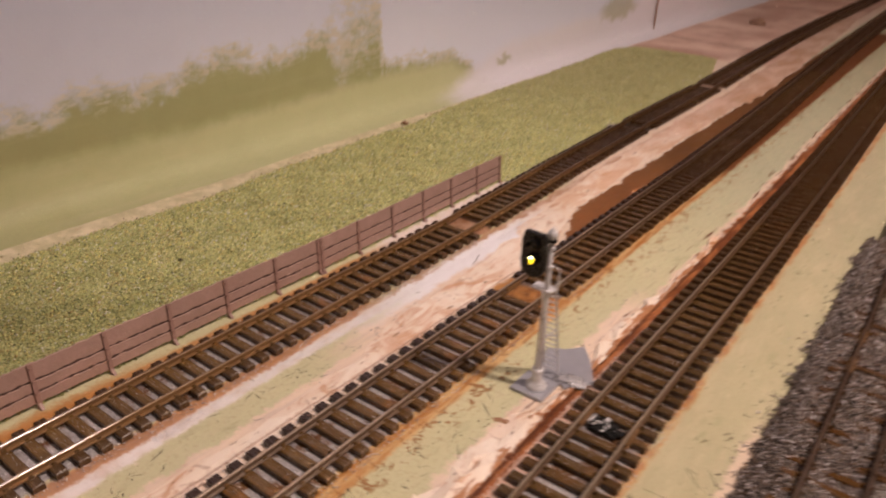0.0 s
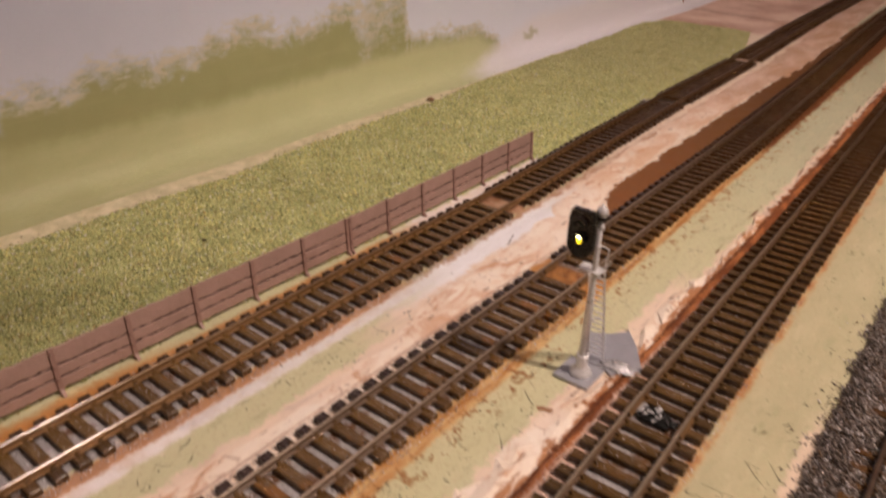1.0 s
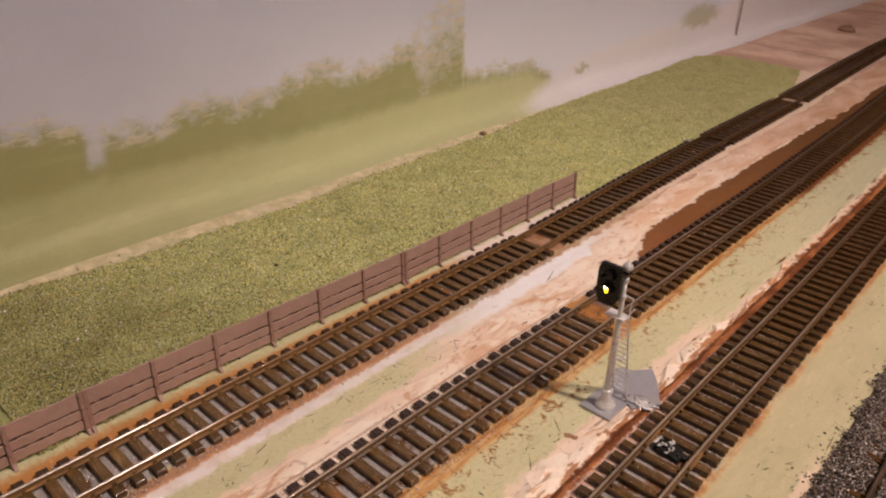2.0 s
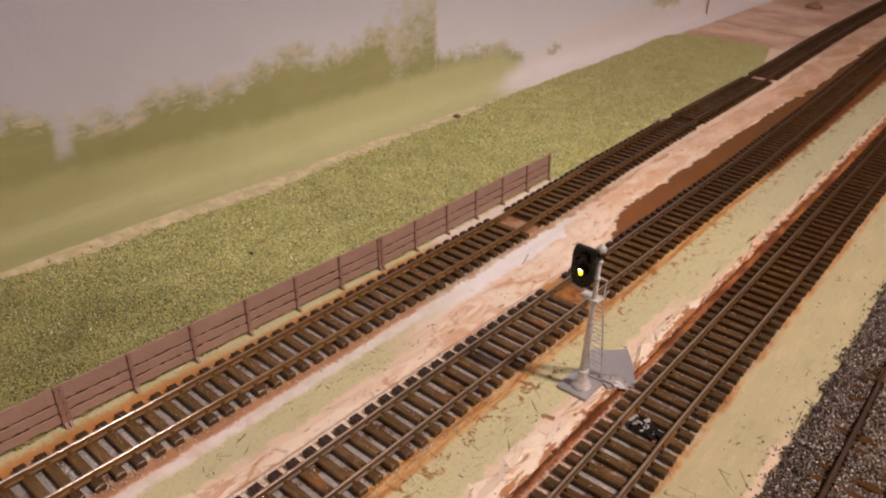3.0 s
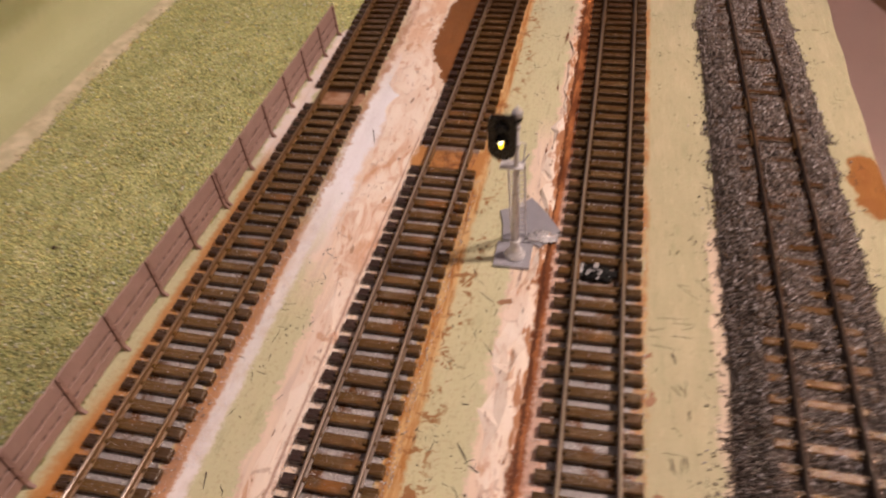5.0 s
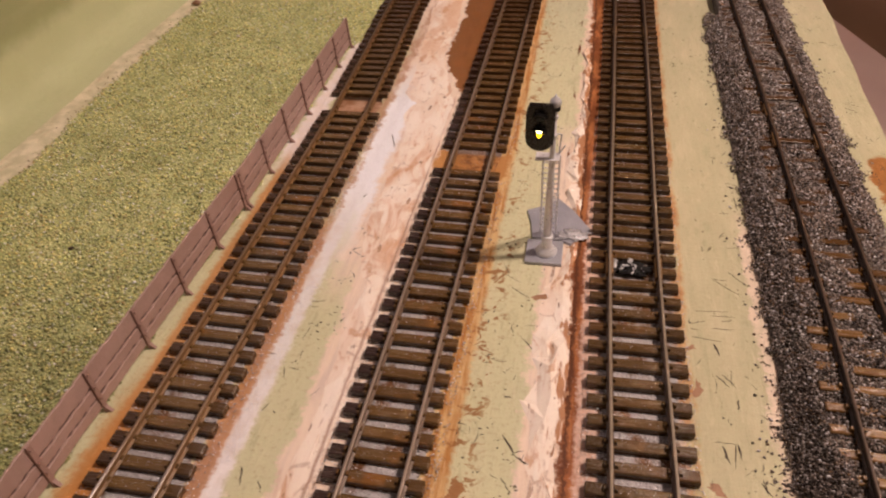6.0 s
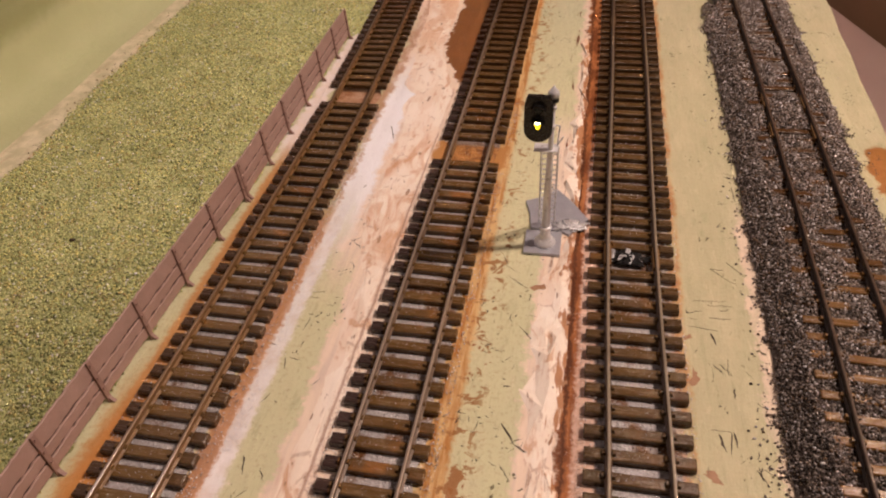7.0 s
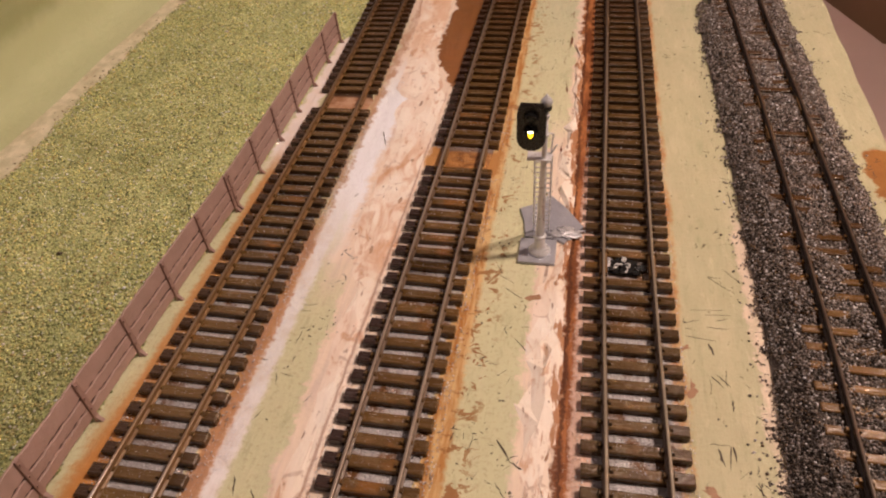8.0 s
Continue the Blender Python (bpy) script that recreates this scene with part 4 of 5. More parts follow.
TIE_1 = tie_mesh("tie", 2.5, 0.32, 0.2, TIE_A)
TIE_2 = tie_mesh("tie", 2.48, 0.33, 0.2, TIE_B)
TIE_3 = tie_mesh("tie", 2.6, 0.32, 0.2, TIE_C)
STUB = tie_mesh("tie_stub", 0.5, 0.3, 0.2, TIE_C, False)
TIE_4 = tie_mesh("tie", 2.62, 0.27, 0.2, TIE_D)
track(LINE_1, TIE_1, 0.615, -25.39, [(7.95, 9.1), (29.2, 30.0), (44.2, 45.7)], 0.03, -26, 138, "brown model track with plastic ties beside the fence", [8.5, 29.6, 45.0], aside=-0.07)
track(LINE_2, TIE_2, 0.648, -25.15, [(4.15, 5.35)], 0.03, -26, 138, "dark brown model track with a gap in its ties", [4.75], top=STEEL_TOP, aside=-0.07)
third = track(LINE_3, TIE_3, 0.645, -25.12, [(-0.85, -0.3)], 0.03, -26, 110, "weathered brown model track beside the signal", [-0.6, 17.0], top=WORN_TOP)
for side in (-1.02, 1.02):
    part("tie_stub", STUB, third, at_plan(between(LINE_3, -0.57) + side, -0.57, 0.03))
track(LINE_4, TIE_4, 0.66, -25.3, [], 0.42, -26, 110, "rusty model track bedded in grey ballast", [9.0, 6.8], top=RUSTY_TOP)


def bed_mesh(line, half, h):
    verts, faces = [], []
    ys = np.arange(-26, 70, 0.5)
    for y in ys:
        c = between(line, y)
        w = half + 0.06 * math.sin(y * 2.3) + 0.05 * math.sin(y * 5.1)
        verts += [(c - w - 0.1, y, -0.01), (c - w, y, h * 0.6), (c - w * 0.5, y, h), (c, y, h), (c + w * 0.5, y, h), (c + w, y, h * 0.6), (c + w + 0.1, y, -0.01)]
    for r in range(len(ys) - 1):
        for k in range(6):
            i = r * 7 + k
            faces.append((i, i + 1, i + 8, i + 7))
    return mesh_of("track_bed", verts, faces, [BED], smooth=True)


for line in (LINE_1, LINE_2, LINE_3):
    tagged(part("track_bed", bed_mesh(line, 0.92, 0.04)), "glued pale grit under the ties, stained brown and dimmed further off", "track bed", kind="stuff")


# ---- ballast of the fourth track ----
def ballast_height(d):
    """Height of the ballast at a distance from the track's middle."""
    d = abs(d)
    return 0.6 if d < 1.5 else max(0.0, 0.6 * (1 - (d - 1.5) / 0.75))


def ballast_base():
    verts, faces = [], []
    ys = np.arange(-26, 110, 1.0)
    prof = [-2.1, -1.8, -1.5, -0.7, 0, 0.7, 1.5, 1.8, 2.1]
    for y in ys:
        c = between(LINE_4, y)
        # past a point the outer shoulder was never laid
        low = -2.1 if y < 19 else -1.42
        verts += [(c + max(d, low), y, ballast_height(d) - 0.075) for d in prof]
    n = len(prof)
    for r in range(len(ys) - 1):
        for k in range(n - 1):
            i = r * n + k
            faces.append((i, i + 1, i + n + 1, i + n))
    return mesh_of("ballast_bank", verts, faces, [STONE_BASE], smooth=True)


tagged(part("ballast_bank", ballast_base()), "low bank of grey ballast", "ballast", kind="stuff")


def ballast_stones(count):
    ys = -14 + 42 * rng.random(count) ** 1.45
    d = rng.uniform(-2.05, 2.05, count) + rng.normal(0, 1, count) * np.where(rng.random(count) < 0.08, 0.22, 0.07)
    # the foot of the bank wanders, with small spills
    foot = np.array([noise.noise((0.0, y * 0.9, 5.0)) + 0.6 * noise.noise((3.0, y * 2.6, 5.0)) for y in ys])
    d = np.where(np.abs(d) > 1.5, d + np.sign(d) * (np.abs(d) - 1.5) * (0.1 + 0.75 * foot), d)
    h = np.array([ballast_height(q) for q in d])
    lane = np.abs(np.abs(d) - GAUGE / 2)
    keep = lane > 0.13
    # the bank's outer shoulder breaks off past a point; two ties lie swept clean
    keep &= ~((d < -1.35) & (ys > 19.4 + 0.5 * np.sin(d * 9)))
    for bare in (6.94, 10.24):
        keep &= ~((np.abs(ys - bare) < 0.2) & (np.abs(d) < 0.8))
    xs = np.array([between(LINE_4, y) for y in ys]) + d
    zs = np.maximum(h - 0.03, 0.015) + rng.uniform(-0.03, 0.06, count)
    # stones heap up unevenly over the ties, and least at the near end
    heap = np.array([noise.noise((d[k] * 1.1, ys[k] * 0.8, 2.0)) for k in range(count)])
    near = np.clip((3.0 - ys) / 8.0, 0, 1)
    zs += np.where(np.abs(d) < 1.42, np.clip(heap * 0.26 + 0.03 - 0.05 * near, -0.08, 0.09), 0)
    return crumbs("ballast_stones", xs[keep], ys[keep], zs[keep], (0.016 + 0.038 * rng.random(count) ** 1.5)[keep], STONE, 0.85)


tagged(part("ballast_stones", ballast_stones(180000)), "grey, black and white ballast stones", "ballast", kind="stuff")


def strayed_stones(count):
    """Stones that rolled off the foot of the bank, most of them at the near end."""
    ys = np.where(rng.random(count) < 0.6, rng.uniform(-9.5, -5.6, count), rng.uniform(-12, 14, count))
    xs = np.array([between(LINE_4, y) for y in ys]) - 2.2 - np.abs(rng.normal(0, 0.28, count))
    return crumbs("strayed_stones", xs, ys, np.full(count, 0.02), rng.uniform(0.018, 0.06, count), STONE, 0.7)


tagged(part("strayed_stones", strayed_stones(170)), "dark stones strayed from the ballast onto the paint", "ballast", kind="stuff")


def grit(line, count, y0, y1):
    """Glassy grit caught in the glue between the ties."""
    ys = y0 + (y1 - y0) * rng.random(count) ** 1.4
    d = rng.uniform(-1.42, 1.42, count)
    xs = np.array([between(line, y) for y in ys]) + d
    keep = ~((np.abs(ys - 4.75) < 0.9) & (xs > -5) & (xs < 0)) & ~((np.abs(ys - 8.5) < 0.8) & (xs < -6))
    xs, ys = xs[keep], ys[keep]
    count = len(xs)
    return crumbs("grit", xs, ys, 0.045 + rng.uniform(-0.01, 0.015, count), 0.008 + 0.022 * rng.random(count) ** 2, GRIT, 0.7)


GRIT = grain_material("glassy_grit", [(0.0, (0.26, 0.245, 0.245)), (0.45, (0.46, 0.44, 0.45)), (0.72, (0.7, 0.68, 0.7)), (0.85, (0.96, 0.95, 0.97)), (1.0, (1.0, 1.0, 1.0))], 0.1)
for line in (LINE_1, LINE_2, LINE_3):
    tagged(part("grit", grit(line, 14000, -14, 9)), "pale glassy grit between the ties", "grit", kind="stuff")


def dust_on_ties(line, first, pitch, count):
    """A few bright grains stuck on the ties."""
    ys = first + pitch * np.round(rng.uniform((-12 - first) / pitch, (8 - first) / pitch, count)) + rng.uniform(-0.1, 0.1, count)
    xs = np.array([between(line, y) for y in ys]) + rng.uniform(-0.72, 0.72, count)
    return crumbs("grit", xs, ys, np.full(count, 0.232), rng.uniform(0.007, 0.018, count), GRIT, 0.6)


for line, first, pitch in ((LINE_1, -25.39, 0.615), (LINE_2, -25.15, 0.648), (LINE_3, -25.12, 0.645)):
    tagged(part("grit", dust_on_ties(line, first, pitch, 500)), "bright grains stuck on the ties", "grit", kind="stuff")


def spilled_grit(count):
    """Pale glassy grit spilled beside the first track."""
    ys = rng.uniform(-9, 11, count)
    mid_ = np.interp(ys, [-9, -4, 0, 5, 11], [-7.08, -7.06, -7.0, -6.82, -6.9])
    half = np.interp(ys, [-9, -4, 0, 5, 11], [0.24, 0.26, 0.34, 0.42, 0.3])
    xs = mid_ + half * np.clip(rng.normal(0, 0.55, count), -1.3, 1.3)
    return crumbs("spilled_grit", xs, ys, 0.012 + rng.uniform(-0.004, 0.012, count), 0.007 + 0.012 * rng.random(count) ** 2, PALE_GRIT, 0.3)


PALE_GRIT = grain_material("pale_grit", [(0.0, (0.86, 0.84, 0.88)), (0.5, (0.92, 0.91, 0.95)), (1.0, (0.96, 0.96, 0.97))], 0.14)
tagged(part("spilled_grit", spilled_grit(6000)), "pale bluish grit spilled along the track", "grit", kind="stuff")


def scattered(name, xs, ys, zs, lo, hi, m):
    return crumbs(name, np.array(xs), np.array(ys), np.array(zs), rng.uniform(lo, hi, len(xs)), m, 0.6)


def foot_litter(count):
    """Crumbs swept against the foot of the backdrop."""
    ys = rng.uniform(-14, 54, count)
    xs = np.array([turf_edges(y)[0] for y in ys]) - np.abs(rng.normal(0, 0.35, count))
    return scattered("foot_litter", xs, ys, np.full(count, 0.02), 0.015, 0.06, CLOD)


CLOD = grain_material("brown_crumbs", [(0.0, (0.1, 0.05, 0.025)), (0.4, (0.28, 0.16, 0.08)), (0.7, (0.45, 0.42, 0.2)), (1.0, (0.75, 0.68, 0.52))], 0.8)
tagged(part("foot_litter", foot_litter(420)), "brown and pale crumbs along the backdrop's foot", "debris", kind="stuff")


def pale_flecks(count):
    ys = -12 + 62 * rng.random(count) ** 1.4
    xs = rng.uniform(-20.3, -11.3, count)
    return scattered("pale_flecks", xs, ys, np.full(count, 0.17), 0.03, 0.075, PALE_GRIT)


tagged(part("pale_flecks", pale_flecks(70)), "white flecks strewn over the turf", "debris", kind="stuff")


def rim_grit(count):
    """Pale grit caught along the ends of the ties."""
    half = count // 2
    ya, yb = -14 + 17 * rng.random(half) ** 1.2, -14 + 11 * rng.random(half)
    xa = np.array([between(LINE_2, y) for y in ya]) - 1.5 + rng.normal(0, 0.09, half)
    xb = np.array([between(LINE_3, y) for y in yb]) - 1.42 + rng.normal(0, 0.1, half)
    ys, xs = np.concatenate([ya, yb]), np.concatenate([xa, xb])
    return scattered("rim_grit", xs, ys, np.full(2 * half, 0.05), 0.006, 0.016, RIM_GRIT)


RIM_GRIT = grain_material("pinkish_grit", [(0.0, (0.42, 0.24, 0.16)), (0.5, (0.62, 0.46, 0.38)), (0.85, (0.8, 0.7, 0.65)), (1.0, (0.97, 0.95, 0.94))], 0.2)
tagged(part("rim_grit", rim_grit(4200)), "pinkish grit along the ends of the ties", "grit", kind="stuff")


# ---- fence ----
POST_PITCH = 2.255
# backing coloured dark to paint the shade in the gaps between planks
FENCE_BACK = plain("fence_back", (0.07, 0.041, 0.032), (0.12, 0.072, 0.058), 3, 0.6)


def fence_boards_mesh(z0, z1, seed):
    bm = bmesh.new()
    r = random.Random(seed)
    n = 110
    length = 6 * POST_PITCH
    rows = []
    for k in range(n + 1):
        y = length * k / n
        j0, j1 = r.uniform(-0.026, 0.026), r.uniform(-0.024, 0.024)
        rows.append([bm.verts.new(p) for p in ((0.02, y, z0 + j0), (0.035, y, z0 + 0.012 + j0), (0.035, y, z1 - 0.012 + j1), (0.02, y, z1 + j1), (-0.02, y, z1 + j1), (-0.02, y, z0 + j0))])
    for a, b in zip(rows, rows[1:]):
        for k in range(6):
            bm.faces.new((a[k], a[(k + 1) % 6], b[(k + 1) % 6], b[k]))
    bm.faces.new(list(reversed(rows[0])))
    bm.faces.new(rows[-1])
    bmesh.ops.recalc_face_normals(bm, faces=bm.faces)
    return bm_mesh("board", bm, [FENCE])


def fence_post_mesh():
    bm = bmesh.new()
    box(bm, 0.035, 0.1, -0.075, 0.075, -0.03, 1.53, 0.012)
    # brace at the foot
    q = [bm.verts.new(p) for p in ((0.09, -0.05, 0.0), (0.09, 0.05, 0.0), (0.24, 0.05, 0.0), (0.24, -0.05, 0.0), (0.09, -0.05, 0.2), (0.09, 0.05, 0.2))]
    for f in ((0, 3, 4), (1, 5, 2), (3, 2, 5, 4), (0, 1, 2, 3), (0, 4, 5, 1)):
        bm.faces.new([q[i] for i in f])
    return bm_mesh("post", bm, [FENCE_POST])


def bolt_mesh():
    bm = bmesh.new()
    rod(bm, (0.08, -0.02, 0), (0.15, -0.02, 0), 0.028, 6)
    return bm_mesh("bolt", bm, [FENCE_POST])


def fence(x, y, turn):
    thing = tagged(new("plank_fence"), "low mauve-brown plastic plank fence at the turf's edge", "fence", group="fence along the track")
    for k, (z0, z1) in enumerate(((0.17, 0.49), (0.565, 0.885), (0.963, 1.5))):
        part("board", fence_boards_mesh(z0, z1, k + 3), thing)
    bm = bmesh.new()
    box(bm, -0.035, -0.02, 0.01, 6 * POST_PITCH - 0.01, 0.22, 1.48)
    part("backing", bm_mesh("backing", bm, [FENCE_BACK]), thing, label="brown backing behind the planks, darkened for shade in the gaps")
    bolt = bolt_mesh()
    post_me = fence_post_mesh()
    for k in range(7):
        at = 0.07 if k == 0 else 6 * POST_PITCH - 0.07 if k == 6 else k * POST_PITCH
        post = part("post", post_me, thing, at_plan(0, at, 0))
        for z in (0.53, 0.93, 1.4):
            part("bolt", bolt, post, at_plan(0, 0, z))
    thing.matrix_basis = at_plan(x, y, 0.0, 0, -3.5, turn)
    return thing


fence(-10.68, 1.09, 0.5)
fence(-11.03, -12.46, -1.4)
fence(-11.15, -26.0, -0.5)

# ---- signal ----
def oval(bm, cx, cz, hw, hh, y0, y1, n=10):
    """Upright plate, round below and flat above with cut corners, from y0 (front) to y1."""
    pts = [(cx + hw, cz + hh - 0.34), (cx + hw * 0.94, cz + hh - 0.16), (cx + hw * 0.8, cz + hh - 0.02), (cx + hw * 0.76, cz + hh),
           (cx - hw * 0.76, cz + hh), (cx - hw * 0.8, cz + hh - 0.02), (cx - hw * 0.94, cz + hh - 0.16), (cx - hw, cz + hh - 0.34)]
    for k in range(n + 1):
        a = math.pi + math.pi * k / n
        pts.append((cx + hw * math.cos(a), cz - (hh - hw) + hw * math.sin(a)))
    f = [bm.verts.new((x, y0, z)) for x, z in pts]
    b = [bm.verts.new((x, y1, z)) for x, z in pts]
    m = len(pts)
    for k in range(m):
        bm.faces.new((f[k], f[(k + 1) % m], b[(k + 1) % m], b[k]))
    bm.faces.new(f)
    bm.faces.new(list(reversed(b)))
    bmesh.ops.recalc_face_normals(bm, faces=bm.faces)


def signal():
    s = tagged(new("railway_signal"), "silver model colour-light signal showing yellow, with black head", "signal")
    bm = bmesh.new()
    box(bm, -0.62, 0.54, -0.56, 0.6, 0.01, 0.11, 0.02)
    part("base_plate", bm_mesh("base_plate", bm, [GREY]), s, label="grey metal base plate")
    bm = bmesh.new()
    lathe(bm, [(0.34, 0.1), (0.35, 0.16), (0.31, 0.24), (0.22, 0.32), (0.175, 0.42), (0.165, 0.66), (0.19, 0.7), (0.19, 0.78), (0.155, 0.8)], 0.02, 0, 28)
    part("mast_foot", bm_mesh("mast_foot", bm, [SILVER], True), s)
    bm = bmesh.new()
    lathe(bm, [(0.13, 0.78), (0.11, 2.4), (0.088, 3.6), (0.08, 3.7), (0.07, 5.3)], 0.02, 0, 20)
    part("mast", bm_mesh("mast", bm, [SILVER], True), s)
    bm = bmesh.new()
    lathe(bm, [(0.03, 5.28), (0.12, 5.31), (0.165, 5.4), (0.155, 5.49), (0.1, 5.56), (0.04, 5.62), (0.004, 5.7)], 0.02, 0, 20)
    part("finial", bm_mesh("finial", bm, [SILVER], True), s, label="silver pointed ball finial")
    bm = bmesh.new()
    lathe(bm, [(0.06, 5.2), (0.15, 5.21), (0.15, 5.29), (0.06, 5.3)], 0.02, 0, 18)
    part("cap_ring", bm_mesh("cap_ring", bm, [BLACK]), s, label="black ring under the finial")
    # head
    head = part("head", None, s)
    bm = bmesh.new()
    oval(bm, -0.35, 4.8, 0.4, 0.72, -0.4, -0.22)
    bmesh.ops.bevel(bm, geom=[e for e in bm.edges if len(e.link_faces) == 2 and e.calc_face_angle(0) > 1.2], offset=0.02, segments=1, affect="EDGES")
    part("backplate", bm_mesh("backplate", bm, [BLACK]), head)
    bm = bmesh.new()
    oval(bm, -0.35, 4.8, 0.27, 0.56, -0.22, 0.0)
    part("housing", bm_mesh("housing", bm, [BLACK]), head)
    for z, m, lit in ((5.12, LENS_OFF, False), (4.68, AMBER, True)):
        bm = bmesh.new()
        bmesh.ops.create_uvsphere(bm, u_segments=16, v_segments=8, radius=0.13)
        bmesh.ops.scale(bm, vec=(1, 0.45, 1), verts=bm.verts)
        bmesh.ops.translate(bm, vec=(-0.36, -0.4, z), verts=bm.verts)
        part("lens", bm_mesh("lens", bm, [m], True), head, label="amber lens" if lit else "dark unlit lens")
        if lit:
            bm = bmesh.new()
            bmesh.ops.create_icosphere(bm, subdivisions=2, radius=0.07)
            bmesh.ops.scale(bm, vec=(1.15, 0.5, 0.55), verts=bm.verts)
            bmesh.ops.translate(bm, vec=(-0.36, -0.47, z + 0.07), verts=bm.verts)
            part("bulb", bm_mesh("bulb", bm, [BULB], True), head, label="glowing white bulb")
            bm = bmesh.new()
            bmesh.ops.create_icosphere(bm, subdivisions=2, radius=0.07)
            bmesh.ops.scale(bm, vec=(1.05, 0.42, 1.45), verts=bm.verts)
            for v in bm.verts:
                v.co.x *= 1 + 4 * v.co.z
            bmesh.ops.translate(bm, vec=(-0.36, -0.45, z - 0.05), verts=bm.verts)
            part("filter", bm_mesh("filter", bm, [LENS_ON], True), head, label="lit yellow filter")
        # hood over the lens: open half tube
        bm = bmesh.new()
        n = 14
        for r0, r1 in ((0.17, 0.2),):
            rows = []
            for k in range(n + 1):
                a = math.pi * (-0.12 + 1.24 * k / n)
                out = 0.2 - 0.12 * abs(k / n - 0.5)
                ca, sa = math.cos(a), math.sin(a)
                rows.append([bm.verts.new((-0.36 + r * ca, y, z + r * sa)) for r, y in ((r0, -0.39), (r0, -0.4 - out), (r1, -0.4 - out), (r1, -0.39))])
            for a, b in zip(rows, rows[1:]):
                for k in range(4):
                    bm.faces.new((a[k], a[(k + 1) % 4], b[(k + 1) % 4], b[k]))
        bmesh.ops.recalc_face_normals(bm, faces=bm.faces)
        part("hood", bm_mesh("hood", bm, [BLACK]), head)
    bm = bmesh.new()
    for z in (4.4, 5.0):
        rod(bm, (-0.3, -0.08, z), (0.02, 0.0, z), 0.05, 8)
        lathe(bm, [(0.1, z - 0.04), (0.11, z - 0.04), (0.11, z + 0.04), (0.1, z + 0.04)], 0.02, 0, 14)
    part("clamp", bm_mesh("clamp", bm, [SILVER]), s)
    # platform and its rail
    bm = bmesh.new()
    box(bm, -0.46, 0.24, -0.14, 0.3, 3.6, 3.64, 0.008)
    part("platform", bm_mesh("platform", bm, [SILVER]), s, label="small silver platform under the head")
    bm = bmesh.new()
    rod(bm, (0.2, 0.26, 3.62), (0.24, 0.3, 4.25), 0.022, 6)
    rod(bm, (0.24, 0.3, 4.25), (0.02, 0.04, 4.45), 0.02, 6)
    rod(bm, (0.2, 0.26, 3.62), (0.36, 0.22, 3.95), 0.025, 6)
    part("handrail", bm_mesh("handrail", bm, [SILVER]), s)
    # ladder behind the mast
    ladder = part("ladder", None, s)
    lo, hi = (1.02, 0.12), (0.2, 3.62)
    for x in (-0.25, 0.24):
        bm = bmesh.new()
        rod(bm, (x + 0.01, lo[0], lo[1]), (x, hi[0], hi[1]), 0.032, 6)
        part("stringer", bm_mesh("stringer", bm, [SILVER]), ladder)
    bm = bmesh.new()
    rod(bm, (-0.25, 0, 0), (0.24, 0, 0), 0.022, 6)
    rung = bm_mesh("rung", bm, [SILVER])
    for k in range(16):
        f = (k + 0.5) / 16
        part("rung", rung, ladder, at_plan(0, lo[0] + (hi[0] - lo[0]) * f, lo[1] + (hi[1] - lo[1]) * f))
    bm = bmesh.new()
    rod(bm, (-0.1, 0.06, 1.7), (0.26, 0.57, 2.05), 0.02, 6)
    rod(bm, (0.1, 0.06, 2.05), (0.24, 0.62, 1.75), 0.02, 6)
    part("ladder_stay", bm_mesh("ladder_stay", bm, [SILVER]), s)
    return s


signal()


def grey_plate():
    bm = bmesh.new()
    pts = [(-0.8, 2.2), (-0.25, 2.5), (0.2, 3.05), (0.75, 2.4), (1.38, 1.4), (1.05, 0.95), (0.78, 0.5), (0.45, 0.7), (0.2, 0.66), (-0.5, 0.7), (-0.6, 1.5)]
    lo = [bm.verts.new((x, y, 0.005)) for x, y in pts]
    hi = [bm.verts.new((x * 0.98 + 0.006, y * 0.985 + 0.025, 0.09)) for x, y in pts]
    for k in range(len(pts)):
        j = (k + 1) % len(pts)
        bm.faces.new((lo[k], lo[j], hi[j], hi[k]))
    bm.faces.new(hi)
    bmesh.ops.recalc_face_normals(bm, faces=bm.faces)
    thing = tagged(new("mounting_plate"), "irregular grey painted plate with a glue blob", "plate")
    part("plate", bm_mesh("plate", bm, [GREY]), thing)
    part("glue_blob", lump_mesh("glue_blob", 0.4, (1.2, 0.7, 0.14), GLUE, 5, 0.9), thing, at_plan(0.76, 0.98, 0.09), "shiny silver glue")
    return thing


def lump_mesh(name, radius, scale, m, seed, rough=0.4, sub=4):
    bm = bmesh.new()
    bmesh.ops.create_icosphere(bm, subdivisions=sub, radius=radius)
    for v in bm.verts:
        p = v.co.normalized() * 2.2 + Vector((seed * 3.1, seed, 0))
        v.co *= 1 + rough * noise.noise(p) + 0.5 * rough * noise.noise(p * 2.4)
    bmesh.ops.scale(bm, vec=scale, verts=bm.verts)
    for v in bm.verts:
        v.co.z = max(v.co.z, -0.02)
    return bm_mesh(name, bm, [m], True)


grey_plate()


WHITE_GLUE = plain("white_glue", (0.7, 0.7, 0.72), (0.88, 0.88, 0.9), 8, 0.15, 0.2)


